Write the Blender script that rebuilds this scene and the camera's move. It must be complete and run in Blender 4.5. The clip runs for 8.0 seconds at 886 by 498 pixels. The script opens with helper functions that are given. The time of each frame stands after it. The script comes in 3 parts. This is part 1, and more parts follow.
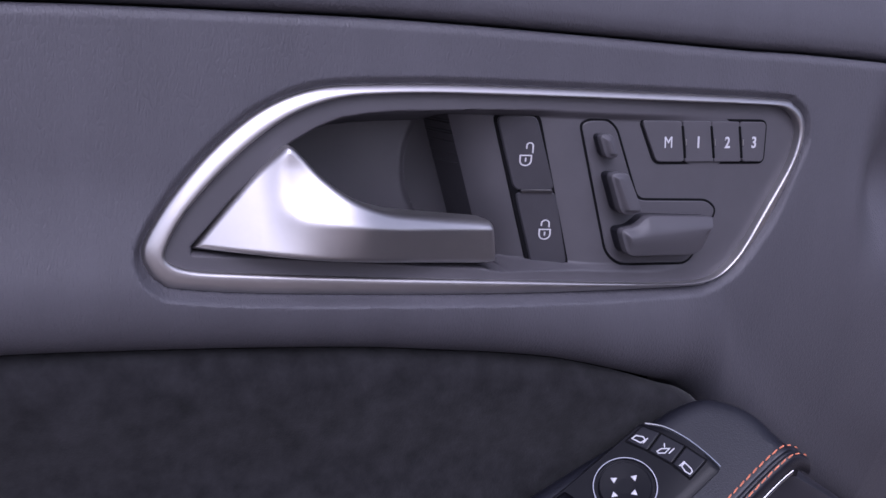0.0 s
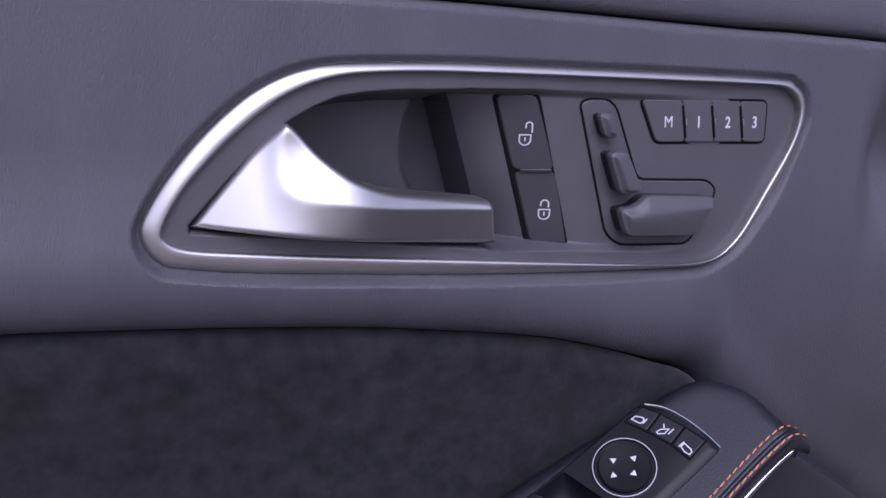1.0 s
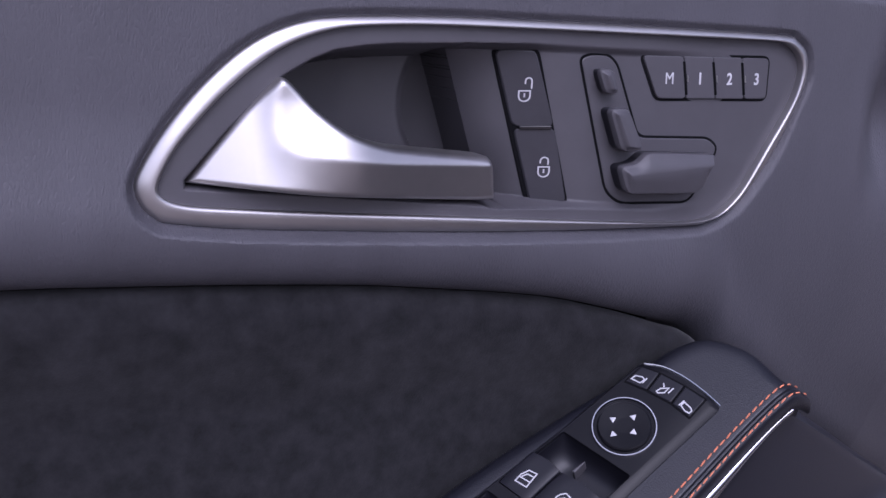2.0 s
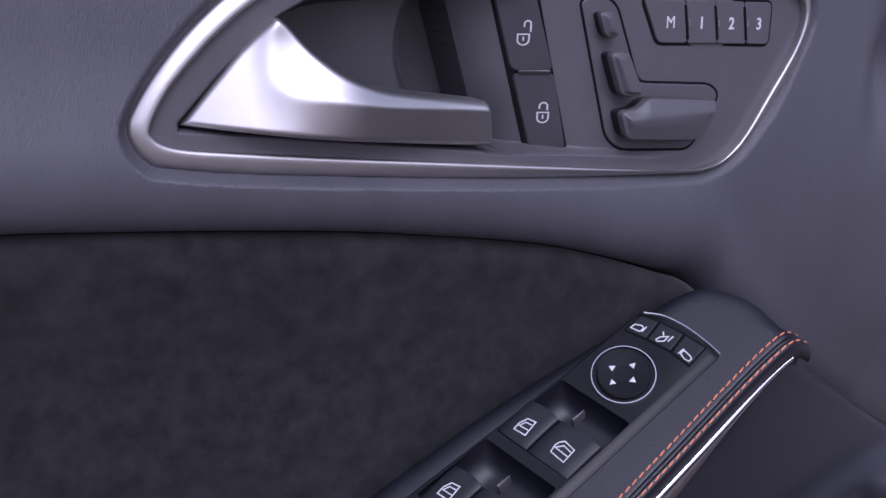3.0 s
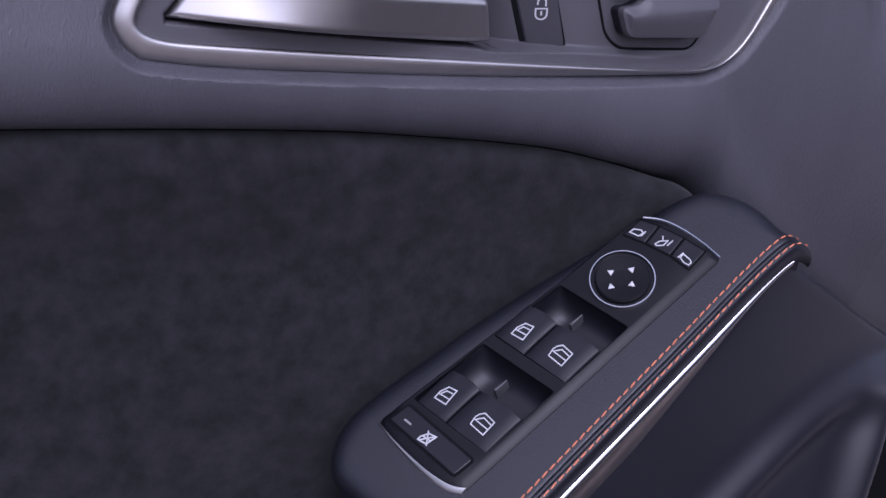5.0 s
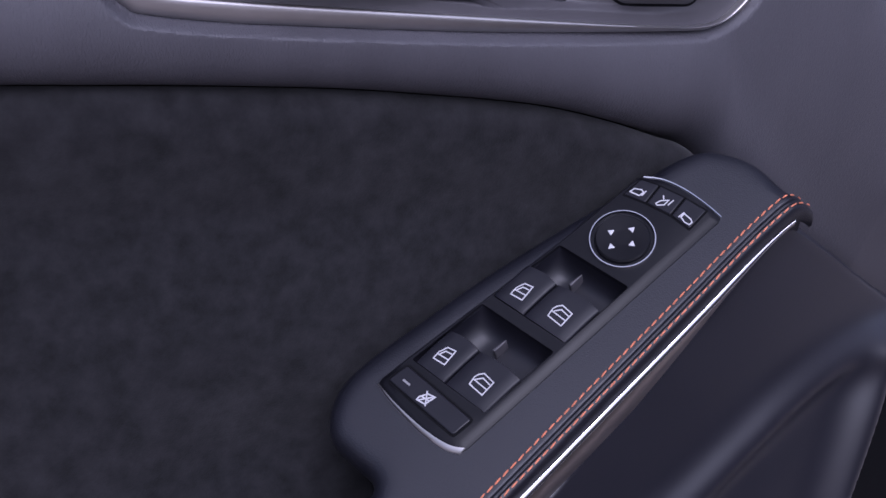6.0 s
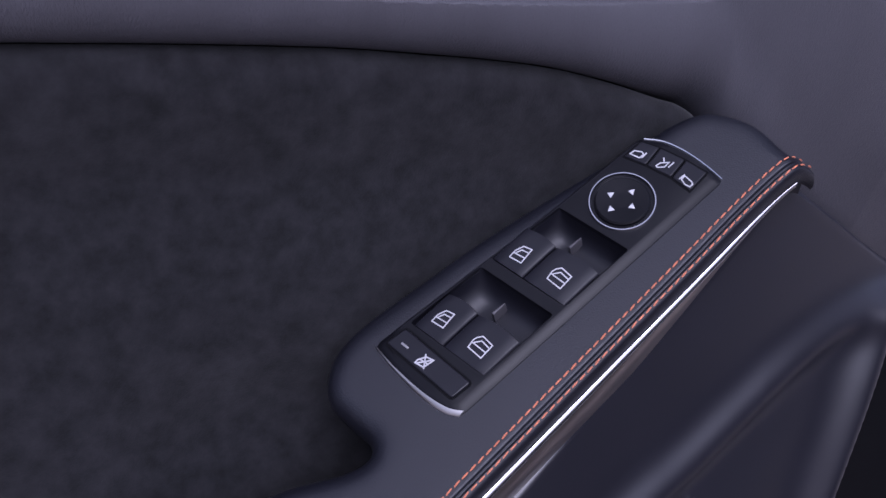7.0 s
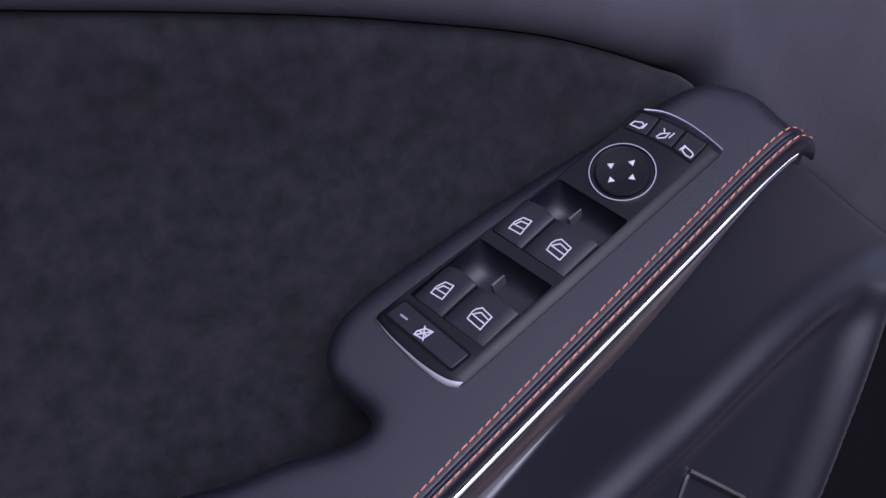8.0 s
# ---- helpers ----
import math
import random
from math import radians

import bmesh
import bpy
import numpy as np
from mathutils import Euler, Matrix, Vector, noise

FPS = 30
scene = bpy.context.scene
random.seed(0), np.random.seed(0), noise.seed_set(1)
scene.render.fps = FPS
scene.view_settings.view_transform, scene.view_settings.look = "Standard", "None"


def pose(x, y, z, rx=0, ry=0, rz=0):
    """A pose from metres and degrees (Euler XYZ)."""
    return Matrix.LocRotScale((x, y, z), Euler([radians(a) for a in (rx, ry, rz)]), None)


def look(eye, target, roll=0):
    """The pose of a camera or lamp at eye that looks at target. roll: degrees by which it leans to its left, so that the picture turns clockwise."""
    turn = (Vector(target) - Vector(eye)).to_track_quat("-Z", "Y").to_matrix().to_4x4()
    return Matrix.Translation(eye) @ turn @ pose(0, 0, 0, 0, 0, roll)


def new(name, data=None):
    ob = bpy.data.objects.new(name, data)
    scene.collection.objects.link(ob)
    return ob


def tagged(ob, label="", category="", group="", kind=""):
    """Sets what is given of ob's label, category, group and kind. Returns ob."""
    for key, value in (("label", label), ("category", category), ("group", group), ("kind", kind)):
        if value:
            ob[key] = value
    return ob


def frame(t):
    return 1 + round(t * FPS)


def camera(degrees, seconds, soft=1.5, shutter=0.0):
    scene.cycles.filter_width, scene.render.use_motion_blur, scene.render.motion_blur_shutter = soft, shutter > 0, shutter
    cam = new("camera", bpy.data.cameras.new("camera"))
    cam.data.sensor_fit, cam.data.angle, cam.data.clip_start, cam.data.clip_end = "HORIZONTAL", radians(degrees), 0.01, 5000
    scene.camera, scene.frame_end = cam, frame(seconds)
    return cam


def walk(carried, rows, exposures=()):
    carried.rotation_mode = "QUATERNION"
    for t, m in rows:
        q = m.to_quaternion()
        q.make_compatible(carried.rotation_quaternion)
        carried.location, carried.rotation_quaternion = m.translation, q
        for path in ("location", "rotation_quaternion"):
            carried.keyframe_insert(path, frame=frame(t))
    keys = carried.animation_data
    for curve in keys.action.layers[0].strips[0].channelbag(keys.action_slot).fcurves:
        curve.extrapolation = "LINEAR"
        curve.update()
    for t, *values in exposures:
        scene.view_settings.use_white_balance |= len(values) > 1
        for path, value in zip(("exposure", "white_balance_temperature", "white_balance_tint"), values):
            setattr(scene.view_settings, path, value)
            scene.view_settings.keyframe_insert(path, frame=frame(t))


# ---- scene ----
cam = camera(48.0, 8.0)
PATH = [
    (0, pose(-0.23892, -0.39453, 0.07543, 78.001, -0.000, -23.542)),
    (0.5, pose(-0.23834, -0.39435, 0.07389, 77.689, -0.015, -23.504)),
    (1, pose(-0.23785, -0.39396, 0.07174, 77.283, 0.043, -23.515)),
    (1.5, pose(-0.23745, -0.39327, 0.06785, 76.691, 0.090, -23.543)),
    (3, pose(-0.23656, -0.38964, 0.05300, 73.980, 0.244, -23.828)),
    (3.5, pose(-0.23663, -0.38854, 0.04852, 73.081, 0.247, -23.951)),
    (4, pose(-0.23691, -0.38743, 0.04405, 72.168, 0.284, -24.098)),
    (4.5, pose(-0.23664, -0.38644, 0.03985, 71.321, 0.305, -24.188)),
    (5, pose(-0.23630, -0.38590, 0.03575, 70.342, 0.366, -24.250)),
    (6.5, pose(-0.23571, -0.38186, 0.02836, 67.677, 0.339, -24.523)),
    (7, pose(-0.23604, -0.38083, 0.02573, 66.842, 0.317, -24.656)),
    (7.5, pose(-0.23635, -0.37987, 0.02379, 66.085, 0.271, -24.770)),
    (8, pose(-0.23650, -0.37893, 0.02343, 65.381, 0.245, -24.850)),
]
walk(cam, PATH, exposures=[(0.0, 0.43, 5400, 31), (4.0, 0.34, 5360, 31), (8.0, 0.30, 5300, 31)])

# ---- world and light ----
SUN_EL, SUN_AZ = 47.0, 191.0
world = bpy.data.worlds.new("sky")
world.use_nodes = True
scene.world = world
wn = world.node_tree
sky = wn.nodes.new("ShaderNodeTexSky")
sky.sky_type, sky.sun_disc = "NISHITA", False
sky.sun_elevation, sky.sun_rotation = radians(SUN_EL), radians(SUN_AZ)
sky.air_density, sky.dust_density = 1.0, 5.0
pale = wn.nodes.new("ShaderNodeHueSaturation")
pale.inputs["Saturation"].default_value = 0.45
wn.links.new(sky.outputs[0], pale.inputs["Color"])
wn.links.new(pale.outputs[0], wn.nodes["Background"].inputs[0])
wn.nodes["Background"].inputs[1].default_value = 0.135

sun = bpy.data.lights.new("sun", "SUN")
sun.energy, sun.angle, sun.color = 0.74, radians(40), (1.0, 0.97, 0.94)
sun_ob = new("sun", sun)
sun_ob.matrix_world = look((-0.13, -0.66, 0.72), (0, 0, 0))


# ---- materials ----
def material(name, base, rough, metal=0.0, grain=0.0, grain_size=0.001, stretch=(1, 1, 1), mottle=0.0, mottle_size=0.03,
             sheen=0.0, coat=0.0, spec=0.5, cells=False, rough_var=0.0):
    """A procedural surface: base colour with mottling, fine relief, wear in the gloss."""
    m = bpy.data.materials.new(name)
    m.use_nodes = True
    nt = m.node_tree
    b = nt.nodes["Principled BSDF"]
    b.inputs["Base Color"].default_value = (*base, 1)
    b.inputs["Roughness"].default_value = rough
    b.inputs["Metallic"].default_value = metal
    b.inputs["Specular IOR Level"].default_value = spec
    b.inputs["Coat Weight"].default_value = coat
    b.inputs["Coat Roughness"].default_value = 0.08
    b.inputs["Sheen Weight"].default_value = sheen
    b.inputs["Sheen Roughness"].default_value = 0.45
    co = nt.nodes.new("ShaderNodeTexCoord")
    mp = nt.nodes.new("ShaderNodeMapping")
    mp.inputs["Scale"].default_value = stretch
    nt.links.new(co.outputs["Object"], mp.inputs["Vector"])
    if mottle:
        big = nt.nodes.new("ShaderNodeTexNoise")
        big.inputs["Scale"].default_value, big.inputs["Detail"].default_value = 1 / mottle_size, 6
        big.inputs["Roughness"].default_value = 0.62
        nt.links.new(mp.outputs[0], big.inputs["Vector"])
        ramp = nt.nodes.new("ShaderNodeMapRange")
        ramp.inputs["From Min"].default_value, ramp.inputs["From Max"].default_value = 0.3, 0.7
        ramp.inputs["To Min"].default_value, ramp.inputs["To Max"].default_value = 1 - mottle, 1 + mottle
        nt.links.new(big.outputs["Fac"], ramp.inputs["Value"])
        mul = nt.nodes.new("ShaderNodeVectorMath")
        mul.operation = "SCALE"
        mul.inputs[0].default_value = base
        nt.links.new(ramp.outputs[0], mul.inputs["Scale"])
        nt.links.new(mul.outputs[0], b.inputs["Base Color"])
        if rough_var:
            rr = nt.nodes.new("ShaderNodeMapRange")
            rr.inputs["To Min"].default_value, rr.inputs["To Max"].default_value = rough - rough_var, rough + rough_var
            nt.links.new(big.outputs["Fac"], rr.inputs["Value"])
            nt.links.new(rr.outputs[0], b.inputs["Roughness"])
    if grain:
        fine = nt.nodes.new("ShaderNodeTexNoise")
        fine.inputs["Scale"].default_value, fine.inputs["Detail"].default_value = 1 / grain_size, 3
        nt.links.new(mp.outputs[0], fine.inputs["Vector"])
        height = fine.outputs["Fac"]
        if cells:
            vor = nt.nodes.new("ShaderNodeTexVoronoi")
            vor.feature = "DISTANCE_TO_EDGE"
            vor.inputs["Scale"].default_value = 0.8 / grain_size
            warp = nt.nodes.new("ShaderNodeVectorMath")
            warp.operation = "MULTIPLY_ADD"
            warp.inputs[1].default_value = (grain_size,) * 3
            nt.links.new(fine.outputs["Color"], warp.inputs[0])
            nt.links.new(mp.outputs[0], warp.inputs[2])
            nt.links.new(warp.outputs[0], vor.inputs["Vector"])
            lim = nt.nodes.new("ShaderNodeMath")
            lim.operation = "MINIMUM"
            lim.inputs[1].default_value = 0.25
            nt.links.new(vor.outputs["Distance"], lim.inputs[0])
            add = nt.nodes.new("ShaderNodeMath")
            add.operation = "MULTIPLY_ADD"
            add.inputs[1].default_value = 1.6
            nt.links.new(lim.outputs[0], add.inputs[0])
            nt.links.new(fine.outputs["Fac"], add.inputs[2])
            height = add.outputs[0]
        bump = nt.nodes.new("ShaderNodeBump")
        bump.inputs["Strength"].default_value = grain
        bump.inputs["Distance"].default_value = grain_size * 0.25
        nt.links.new(height, bump.inputs["Height"])
        nt.links.new(bump.outputs[0], b.inputs["Normal"])
    return m


LEATHER = material("grained_leather", (0.060, 0.058, 0.068), 0.56, grain=0.58, grain_size=0.0017, stretch=(1.7, 1, 0.55), mottle=0.08, mottle_size=0.05, cells=True, rough_var=0.06)
PAD_LEATHER = material("smooth_leather", (0.0076, 0.0080, 0.0128), 0.42, grain=0.36, grain_size=0.0010, mottle=0.08, mottle_size=0.03, cells=True, rough_var=0.06)
SUEDE = material("suede_microfibre", (0.0138, 0.0136, 0.0152), 0.95, grain=0.7, grain_size=0.0009, mottle=0.48, mottle_size=0.012, sheen=0.22, spec=0.15)
LOWER = material("soft_plastic", (0.0130, 0.0130, 0.0185), 0.35, spec=0.75, grain=0.2, grain_size=0.0009, mottle=0.08, mottle_size=0.04, rough_var=0.05)
FACE = material("matt_face_plastic", (0.062, 0.059, 0.066), 0.48, grain=0.12, grain_size=0.0006, mottle=0.06, mottle_size=0.02, rough_var=0.05)
SWITCH = material("switch_plastic", (0.009, 0.009, 0.013), 0.36, spec=0.28, grain=0.1, grain_size=0.0005, mottle=0.08, mottle_size=0.01, rough_var=0.06)
LOCK_KEY = material("lock_key_plastic", (0.034, 0.033, 0.039), 0.42, grain=0.1, grain_size=0.0005, mottle=0.08, mottle_size=0.01, rough_var=0.05)
PLATE = material("switch_plate_plastic", (0.005, 0.005, 0.007), 0.34, spec=0.2, grain=0.08, grain_size=0.0005, mottle=0.08, mottle_size=0.015, rough_var=0.05)
GLOSS = material("gloss_black_trim", (0.008, 0.0075, 0.009), 0.12, mottle=0.1, mottle_size=0.02, coat=0.6)
SATIN = material("satin_metal", (0.46, 0.445, 0.44), 0.40, metal=1.0, grain=0.06, grain_size=0.0004, mottle=0.03, mottle_size=0.01, rough_var=0.03)
BRUSHED = material("dark_brushed_metal", (0.56, 0.51, 0.48), 0.32, metal=1.0, grain=0.1, grain_size=0.0004, mottle=0.08, mottle_size=0.01, rough_var=0.05)
CHROME = material("bright_chrome", (0.66, 0.66, 0.69), 0.18, metal=1.0, mottle=0.03, mottle_size=0.01, rough_var=0.03)
WHITE = material("white_print", (0.50, 0.50, 0.52), 0.5, mottle=0.05, mottle_size=0.004)
THREAD = material("orange_thread", (0.62, 0.20, 0.10), 0.7, grain=0.8, grain_size=0.0004, mottle=0.25, mottle_size=0.003)
GAP = material("dark_gap", (0.004, 0.004, 0.005), 0.8, mottle=0.1, spec=0.1)
PAVING = material("grey_paving", (0.25, 0.215, 0.195), 0.85, grain=0.5, grain_size=0.02, mottle=0.2, mottle_size=0.4)


# ---- shape helpers ----
def sstep(a):
    a = np.clip(a, 0.0, 1.0)
    return a * a * (3 - 2 * a)


def through_points(p, n, closed=False):
    """n points on a smooth curve through p."""
    p = np.asarray(p, float)
    k = len(p)
    seg = k if closed else k - 1
    t = np.linspace(0, seg, n, endpoint=not closed)
    i = np.minimum(t.astype(int), seg - 1)
    f = (t - i)[:, None]
    at = (lambda j: p[j % k]) if closed else (lambda j: p[np.clip(j, 0, k - 1)])
    a, b, c, d = at(i - 1), at(i), at(i + 1), at(i + 2)
    return 0.5 * (2 * b + (c - a) * f + (2 * a - 5 * b + 4 * c - d) * f ** 2 + (3 * b - a - 3 * c + d) * f ** 3)


def even(p, n, closed=False):
    """The polyline p, sampled at n even steps."""
    p = np.asarray(p, float)
    if closed:
        p = np.vstack([p, p[:1]])
    s = np.r_[0, np.cumsum(np.linalg.norm(np.diff(p, axis=0), axis=1))]
    q = np.linspace(0, s[-1], n, endpoint=not closed)
    return np.stack([np.interp(q, s, p[:, k]) for k in range(p.shape[1])], 1)


def line_of(p):
    """A smooth function of one number through the points p, sorted by it."""
    c = through_points(p, 40 * len(p))
    return lambda x: np.interp(x, c[:, 0], c[:, 1])


def distance(x, z, line, closed=False):
    """The distance from (x, z) to a polyline, the side on which it lies, in blocks."""
    shape = np.shape(x)
    q = np.stack([np.ravel(x), np.ravel(z)], 1)
    a = np.asarray(line, float)
    b = np.roll(a, -1, 0) if closed else a[1:]
    a = a if closed else a[:-1]
    e = b - a
    ee = (e * e).sum(1) + 1e-18
    dist, side = np.empty(len(q)), np.empty(len(q))
    for s in range(0, len(q), 4000):
        w = q[s:s + 4000, None] - a[None]
        t = np.clip((w * e).sum(2) / ee, 0, 1)
        r = w - t[..., None] * e
        d2 = (r * r).sum(2)
        j = d2.argmin(1)
        n = np.arange(len(j))
        dist[s:s + 4000] = np.sqrt(d2[n, j])
        side[s:s + 4000] = np.sign(e[j, 0] * w[n, j, 1] - e[j, 1] * w[n, j, 0])
    return dist.reshape(shape), side.reshape(shape)


def inside(x, z, poly):
    shape = np.shape(x)
    x, z = np.ravel(x), np.ravel(z)
    hit = np.zeros(len(x), bool)
    for (ax, az), (bx, bz) in zip(poly, np.roll(poly, -1, 0)):
        hit ^= ((az > z) != (bz > z)) & (x < (bx - ax) * (z - az) / (bz - az + 1e-15) + ax)
    return hit.reshape(shape)


def signed(x, z, poly):
    """Distance to a closed outline, positive inside."""
    return distance(x, z, poly, True)[0] * np.where(inside(x, z, poly), 1, -1)


def mesh_ob(name, verts, faces, mat, parent=None, label="", smooth=True, angle=35):
    me = bpy.data.meshes.new(name)
    me.from_pydata([tuple(v) for v in verts], [], faces)
    me.validate()
    bm = bmesh.new()
    bm.from_mesh(me)
    bmesh.ops.recalc_face_normals(bm, faces=bm.faces)
    for f in bm.faces:
        f.smooth = smooth and len(f.verts) < 9
    for e in bm.edges:
        e.smooth = len(e.link_faces) != 2 or e.calc_face_angle(0) < radians(angle)
    bm.to_mesh(me)
    bm.free()
    me.materials.append(mat)
    ob = new(name, me)
    if parent:
        ob.parent = parent
    if label:
        ob["label"] = label
    return ob


def sheet(name, X, Y, Z, mat, parent=None, label="", keep=None, back=0.0):
    """A surface over a grid of places; keep: which cells stay; back: thickness behind it."""
    r, c = X.shape
    idx = np.arange(r * c).reshape(r, c)
    quads = np.stack([idx[:-1, :-1], idx[:-1, 1:], idx[1:, 1:], idx[1:, :-1]], -1).reshape(-1, 4)
    if keep is not None:
        quads = quads[keep.ravel()]
    verts = np.stack([X.ravel(), Y.ravel(), Z.ravel()], 1)
    faces = quads.tolist()
    if back:
        ring = np.r_[idx[0, :], idx[1:, -1], idx[-1, -2::-1], idx[-2:0:-1, 0]]
        base = verts[ring] + (0, back, 0)
        n, k = len(verts), len(ring)
        verts = np.vstack([verts, base])
        faces += [[int(ring[i]), int(ring[(i + 1) % k]), n + (i + 1) % k, n + i] for i in range(k)]
        faces.append([n + i for i in range(k)])
    return mesh_ob(name, verts, faces, mat, parent, label)


def rounded(poly, r, n=5):
    """A polygon's outline with its corners rounded."""
    p = np.asarray(poly, float)
    out = []
    for i in range(len(p)):
        a, b, c = p[i - 1], p[i], p[(i + 1) % len(p)]
        la, lc = np.linalg.norm(a - b), np.linalg.norm(c - b)
        k = min(r, 0.45 * la, 0.45 * lc)
        s, e = b + (a - b) / la * k, b + (c - b) / lc * k
        for t in np.linspace(0, 1, n):
            out.append((1 - t) ** 2 * s + 2 * t * (1 - t) * b + t * t * e)
    return np.array(out)


def shrink(p, d):
    """An outline moved inwards by d."""
    t = np.roll(p, -1, 0) - np.roll(p, 1, 0)
    t /= np.linalg.norm(t, axis=1)[:, None] + 1e-12
    area = np.sum(p[:, 0] * np.roll(p[:, 1], -1) - np.roll(p[:, 0], -1) * p[:, 1])
    n = np.stack([-t[:, 1], t[:, 0]], 1) * np.sign(area)
    return p + n * d


def stack(name, rings, place, mat, parent=None, label="", cap=True, floor=False, angle=35):
    """Rings of equal count, each (outline, height), joined and capped; place turns (a, b, h) into the world."""
    n = len(rings[0][0])
    verts, faces = [], []
    for k, (o, h) in enumerate(rings):
        hh = np.broadcast_to(h, n)
        verts += [place(a, b, c) for (a, b), c in zip(o, hh)]
        if k:
            s = (k - 1) * n
            faces += [[s + i, s + (i + 1) % n, s + n + (i + 1) % n, s + n + i] for i in range(n)]
    if cap:
        faces.append([len(verts) - n + i for i in range(n)])
    if floor:
        faces.append(list(range(n))[::-1])
    return mesh_ob(name, verts, faces, mat, parent, label, angle=angle)


def key(name, poly, place, mat, parent=None, label="", r=0.001, h0=-0.002, h=0.001, soft=0.0006, dome=0.0, n=5):
    """A button: rounded outline, softened upper edge, a crown of height dome."""
    o = rounded(poly, r, n)
    rings = [(o, h0), (o, h - soft), (shrink(o, soft * 0.3), h - soft * 0.3), (shrink(o, soft), h)]
    if dome:
        c = rings[-1][0].mean(0)
        for f, g in ((0.85, 0.35), (0.6, 0.75), (0.3, 0.95)):
            rings.append((c + (rings[3][0] - c) * f, h + dome * g))
    return stack(name, rings, place, mat, parent, label)


def ribbon(name, lines, width, place, mat, parent=None, label="", h=0.00012):
    """Thin raised print: each line a polyline (closed when it ends where it began) of the given width."""
    verts, faces = [], []
    for pl in lines:
        p = np.asarray(pl, float)
        closed = np.allclose(p[0], p[-1])
        if closed:
            p = p[:-1]
        k = len(p)
        nx, pv = (np.roll(p, -1, 0), np.roll(p, 1, 0)) if closed else (np.vstack([p[1:], p[-1:] * 2 - p[-2:-1]]), np.vstack([p[:1] * 2 - p[1:2], p[:-1]]))
        d1, d2 = p - pv, nx - p
        d1 /= np.linalg.norm(d1, axis=1)[:, None]
        d2 /= np.linalg.norm(d2, axis=1)[:, None]
        t = d1 + d2
        t /= np.linalg.norm(t, axis=1)[:, None] + 1e-9
        nn = np.stack([-t[:, 1], t[:, 0]], 1) * (width / 2 / np.maximum(0.5, (t * d1).sum(1)))[:, None]
        s = len(verts)
        for q, o in zip(p, nn):
            verts += [place(*(q + o), h), place(*(q - o), h), place(*(q + o), -h), place(*(q - o), -h)]
        for i in range(k if closed else k - 1):
            a, b = s + 4 * i, s + 4 * ((i + 1) % k)
            faces += [[a, a + 1, b + 1, b], [a, b, b + 2, a + 2], [a + 1, a + 3, b + 3, b + 1]]
    return mesh_ob(name, verts, faces, mat, parent, label, smooth=False)


def sweep(name, spine, profile, place, mat, parent=None, label="", closed=False, angle=40, drop=None, about=None):
    """A profile of (side, height) offsets carried along a line in the plane; place maps (a, b, h)."""
    s = np.asarray(spine, float)
    t = np.gradient(s, axis=0)
    t /= np.linalg.norm(t, axis=1)[:, None]
    nrm = np.stack([-t[:, 1], t[:, 0]], 1)
    k = len(profile)
    drop = np.zeros(len(s)) if drop is None else drop
    mid, size = about if about else ((0, 0), np.ones(len(s)))
    verts = [place(*(p + o * (mid[0] + (w - mid[0]) * f)), mid[1] + (h - mid[1]) * f - dr) for p, o, dr, f in zip(s, nrm, drop, size) for w, h in profile]
    faces = []
    for i in range(len(s) - 1):
        for j in range(k if closed else k - 1):
            a, b = i * k + j, i * k + (j + 1) % k
            faces.append([a, b, b + k, a + k])
    if closed:
        faces += [list(range(k)), [len(verts) - k + j for j in range(k)][::-1]]
    return mesh_ob(name, verts, faces, mat, parent, label, angle=angle)


def holder(name, at, label, category, group="", kind=""):
    e = new(name)
    e.location = at
    e.empty_display_size = 0.01
    return tagged(e, label, category, group, kind)


# ---- the door's main lines: x towards the hinge, z up, y outwards ----
BEZEL_OUT = even(through_points([(-0.1956, -0.0067), (-0.1926, 0.0009), (-0.1838, 0.0136), (-0.1723, 0.0267), (-0.1609, 0.0372), (-0.1493, 0.0457), (-0.1378, 0.0514),
    (-0.1261, 0.0549), (-0.1142, 0.0563), (-0.0896, 0.0565), (-0.0505, 0.0553), (0.0534, 0.0494), (0.1151, 0.0453), (0.1244, 0.0428), (0.1308, 0.0373), (0.1328, 0.0281),
    (0.1304, 0.0181), (0.1164, -0.0102), (0.0967, -0.0350), (0.0865, -0.0415), (0.0762, -0.0448), (0.0590, -0.0455), (-0.0354, -0.0393), (-0.1405, -0.0286),
    (-0.1814, -0.0224), (-0.1890, -0.0193), (-0.1935, -0.0143)], 700, True), 360, True)
BEZEL_IN = even(through_points([(-0.1874, -0.0072), (-0.1853, -0.0024), (-0.1799, 0.0067), (-0.1729, 0.0147), (-0.1614, 0.0261), (-0.1497, 0.0357), (-0.1380, 0.0433),
    (-0.1262, 0.0484), (-0.1143, 0.0513), (-0.1021, 0.0524), (-0.0639, 0.0520), (0.0536, 0.0457), (0.1118, 0.0423), (0.1211, 0.0393), (0.1271, 0.0340),
    (0.1281, 0.0268), (0.1236, 0.0126), (0.1091, -0.0097), (0.0963, -0.0291), (0.0880, -0.0372), (0.0761, -0.0431), (0.0421, -0.0417), (-0.0905, -0.0263),
    (-0.1634, -0.0172), (-0.1775, -0.0150), (-0.1838, -0.0126), (-0.1867, -0.0101)], 1400, True), 1200, True)
top_line = line_of([(-0.60, 0.088), (-0.35, 0.0885), (-0.2378, 0.0879), (-0.1794, 0.0864), (-0.0884, 0.0827), (-0.0076, 0.0771), (0.0872, 0.0697), (0.1870, 0.0620), (0.60, 0.022)])
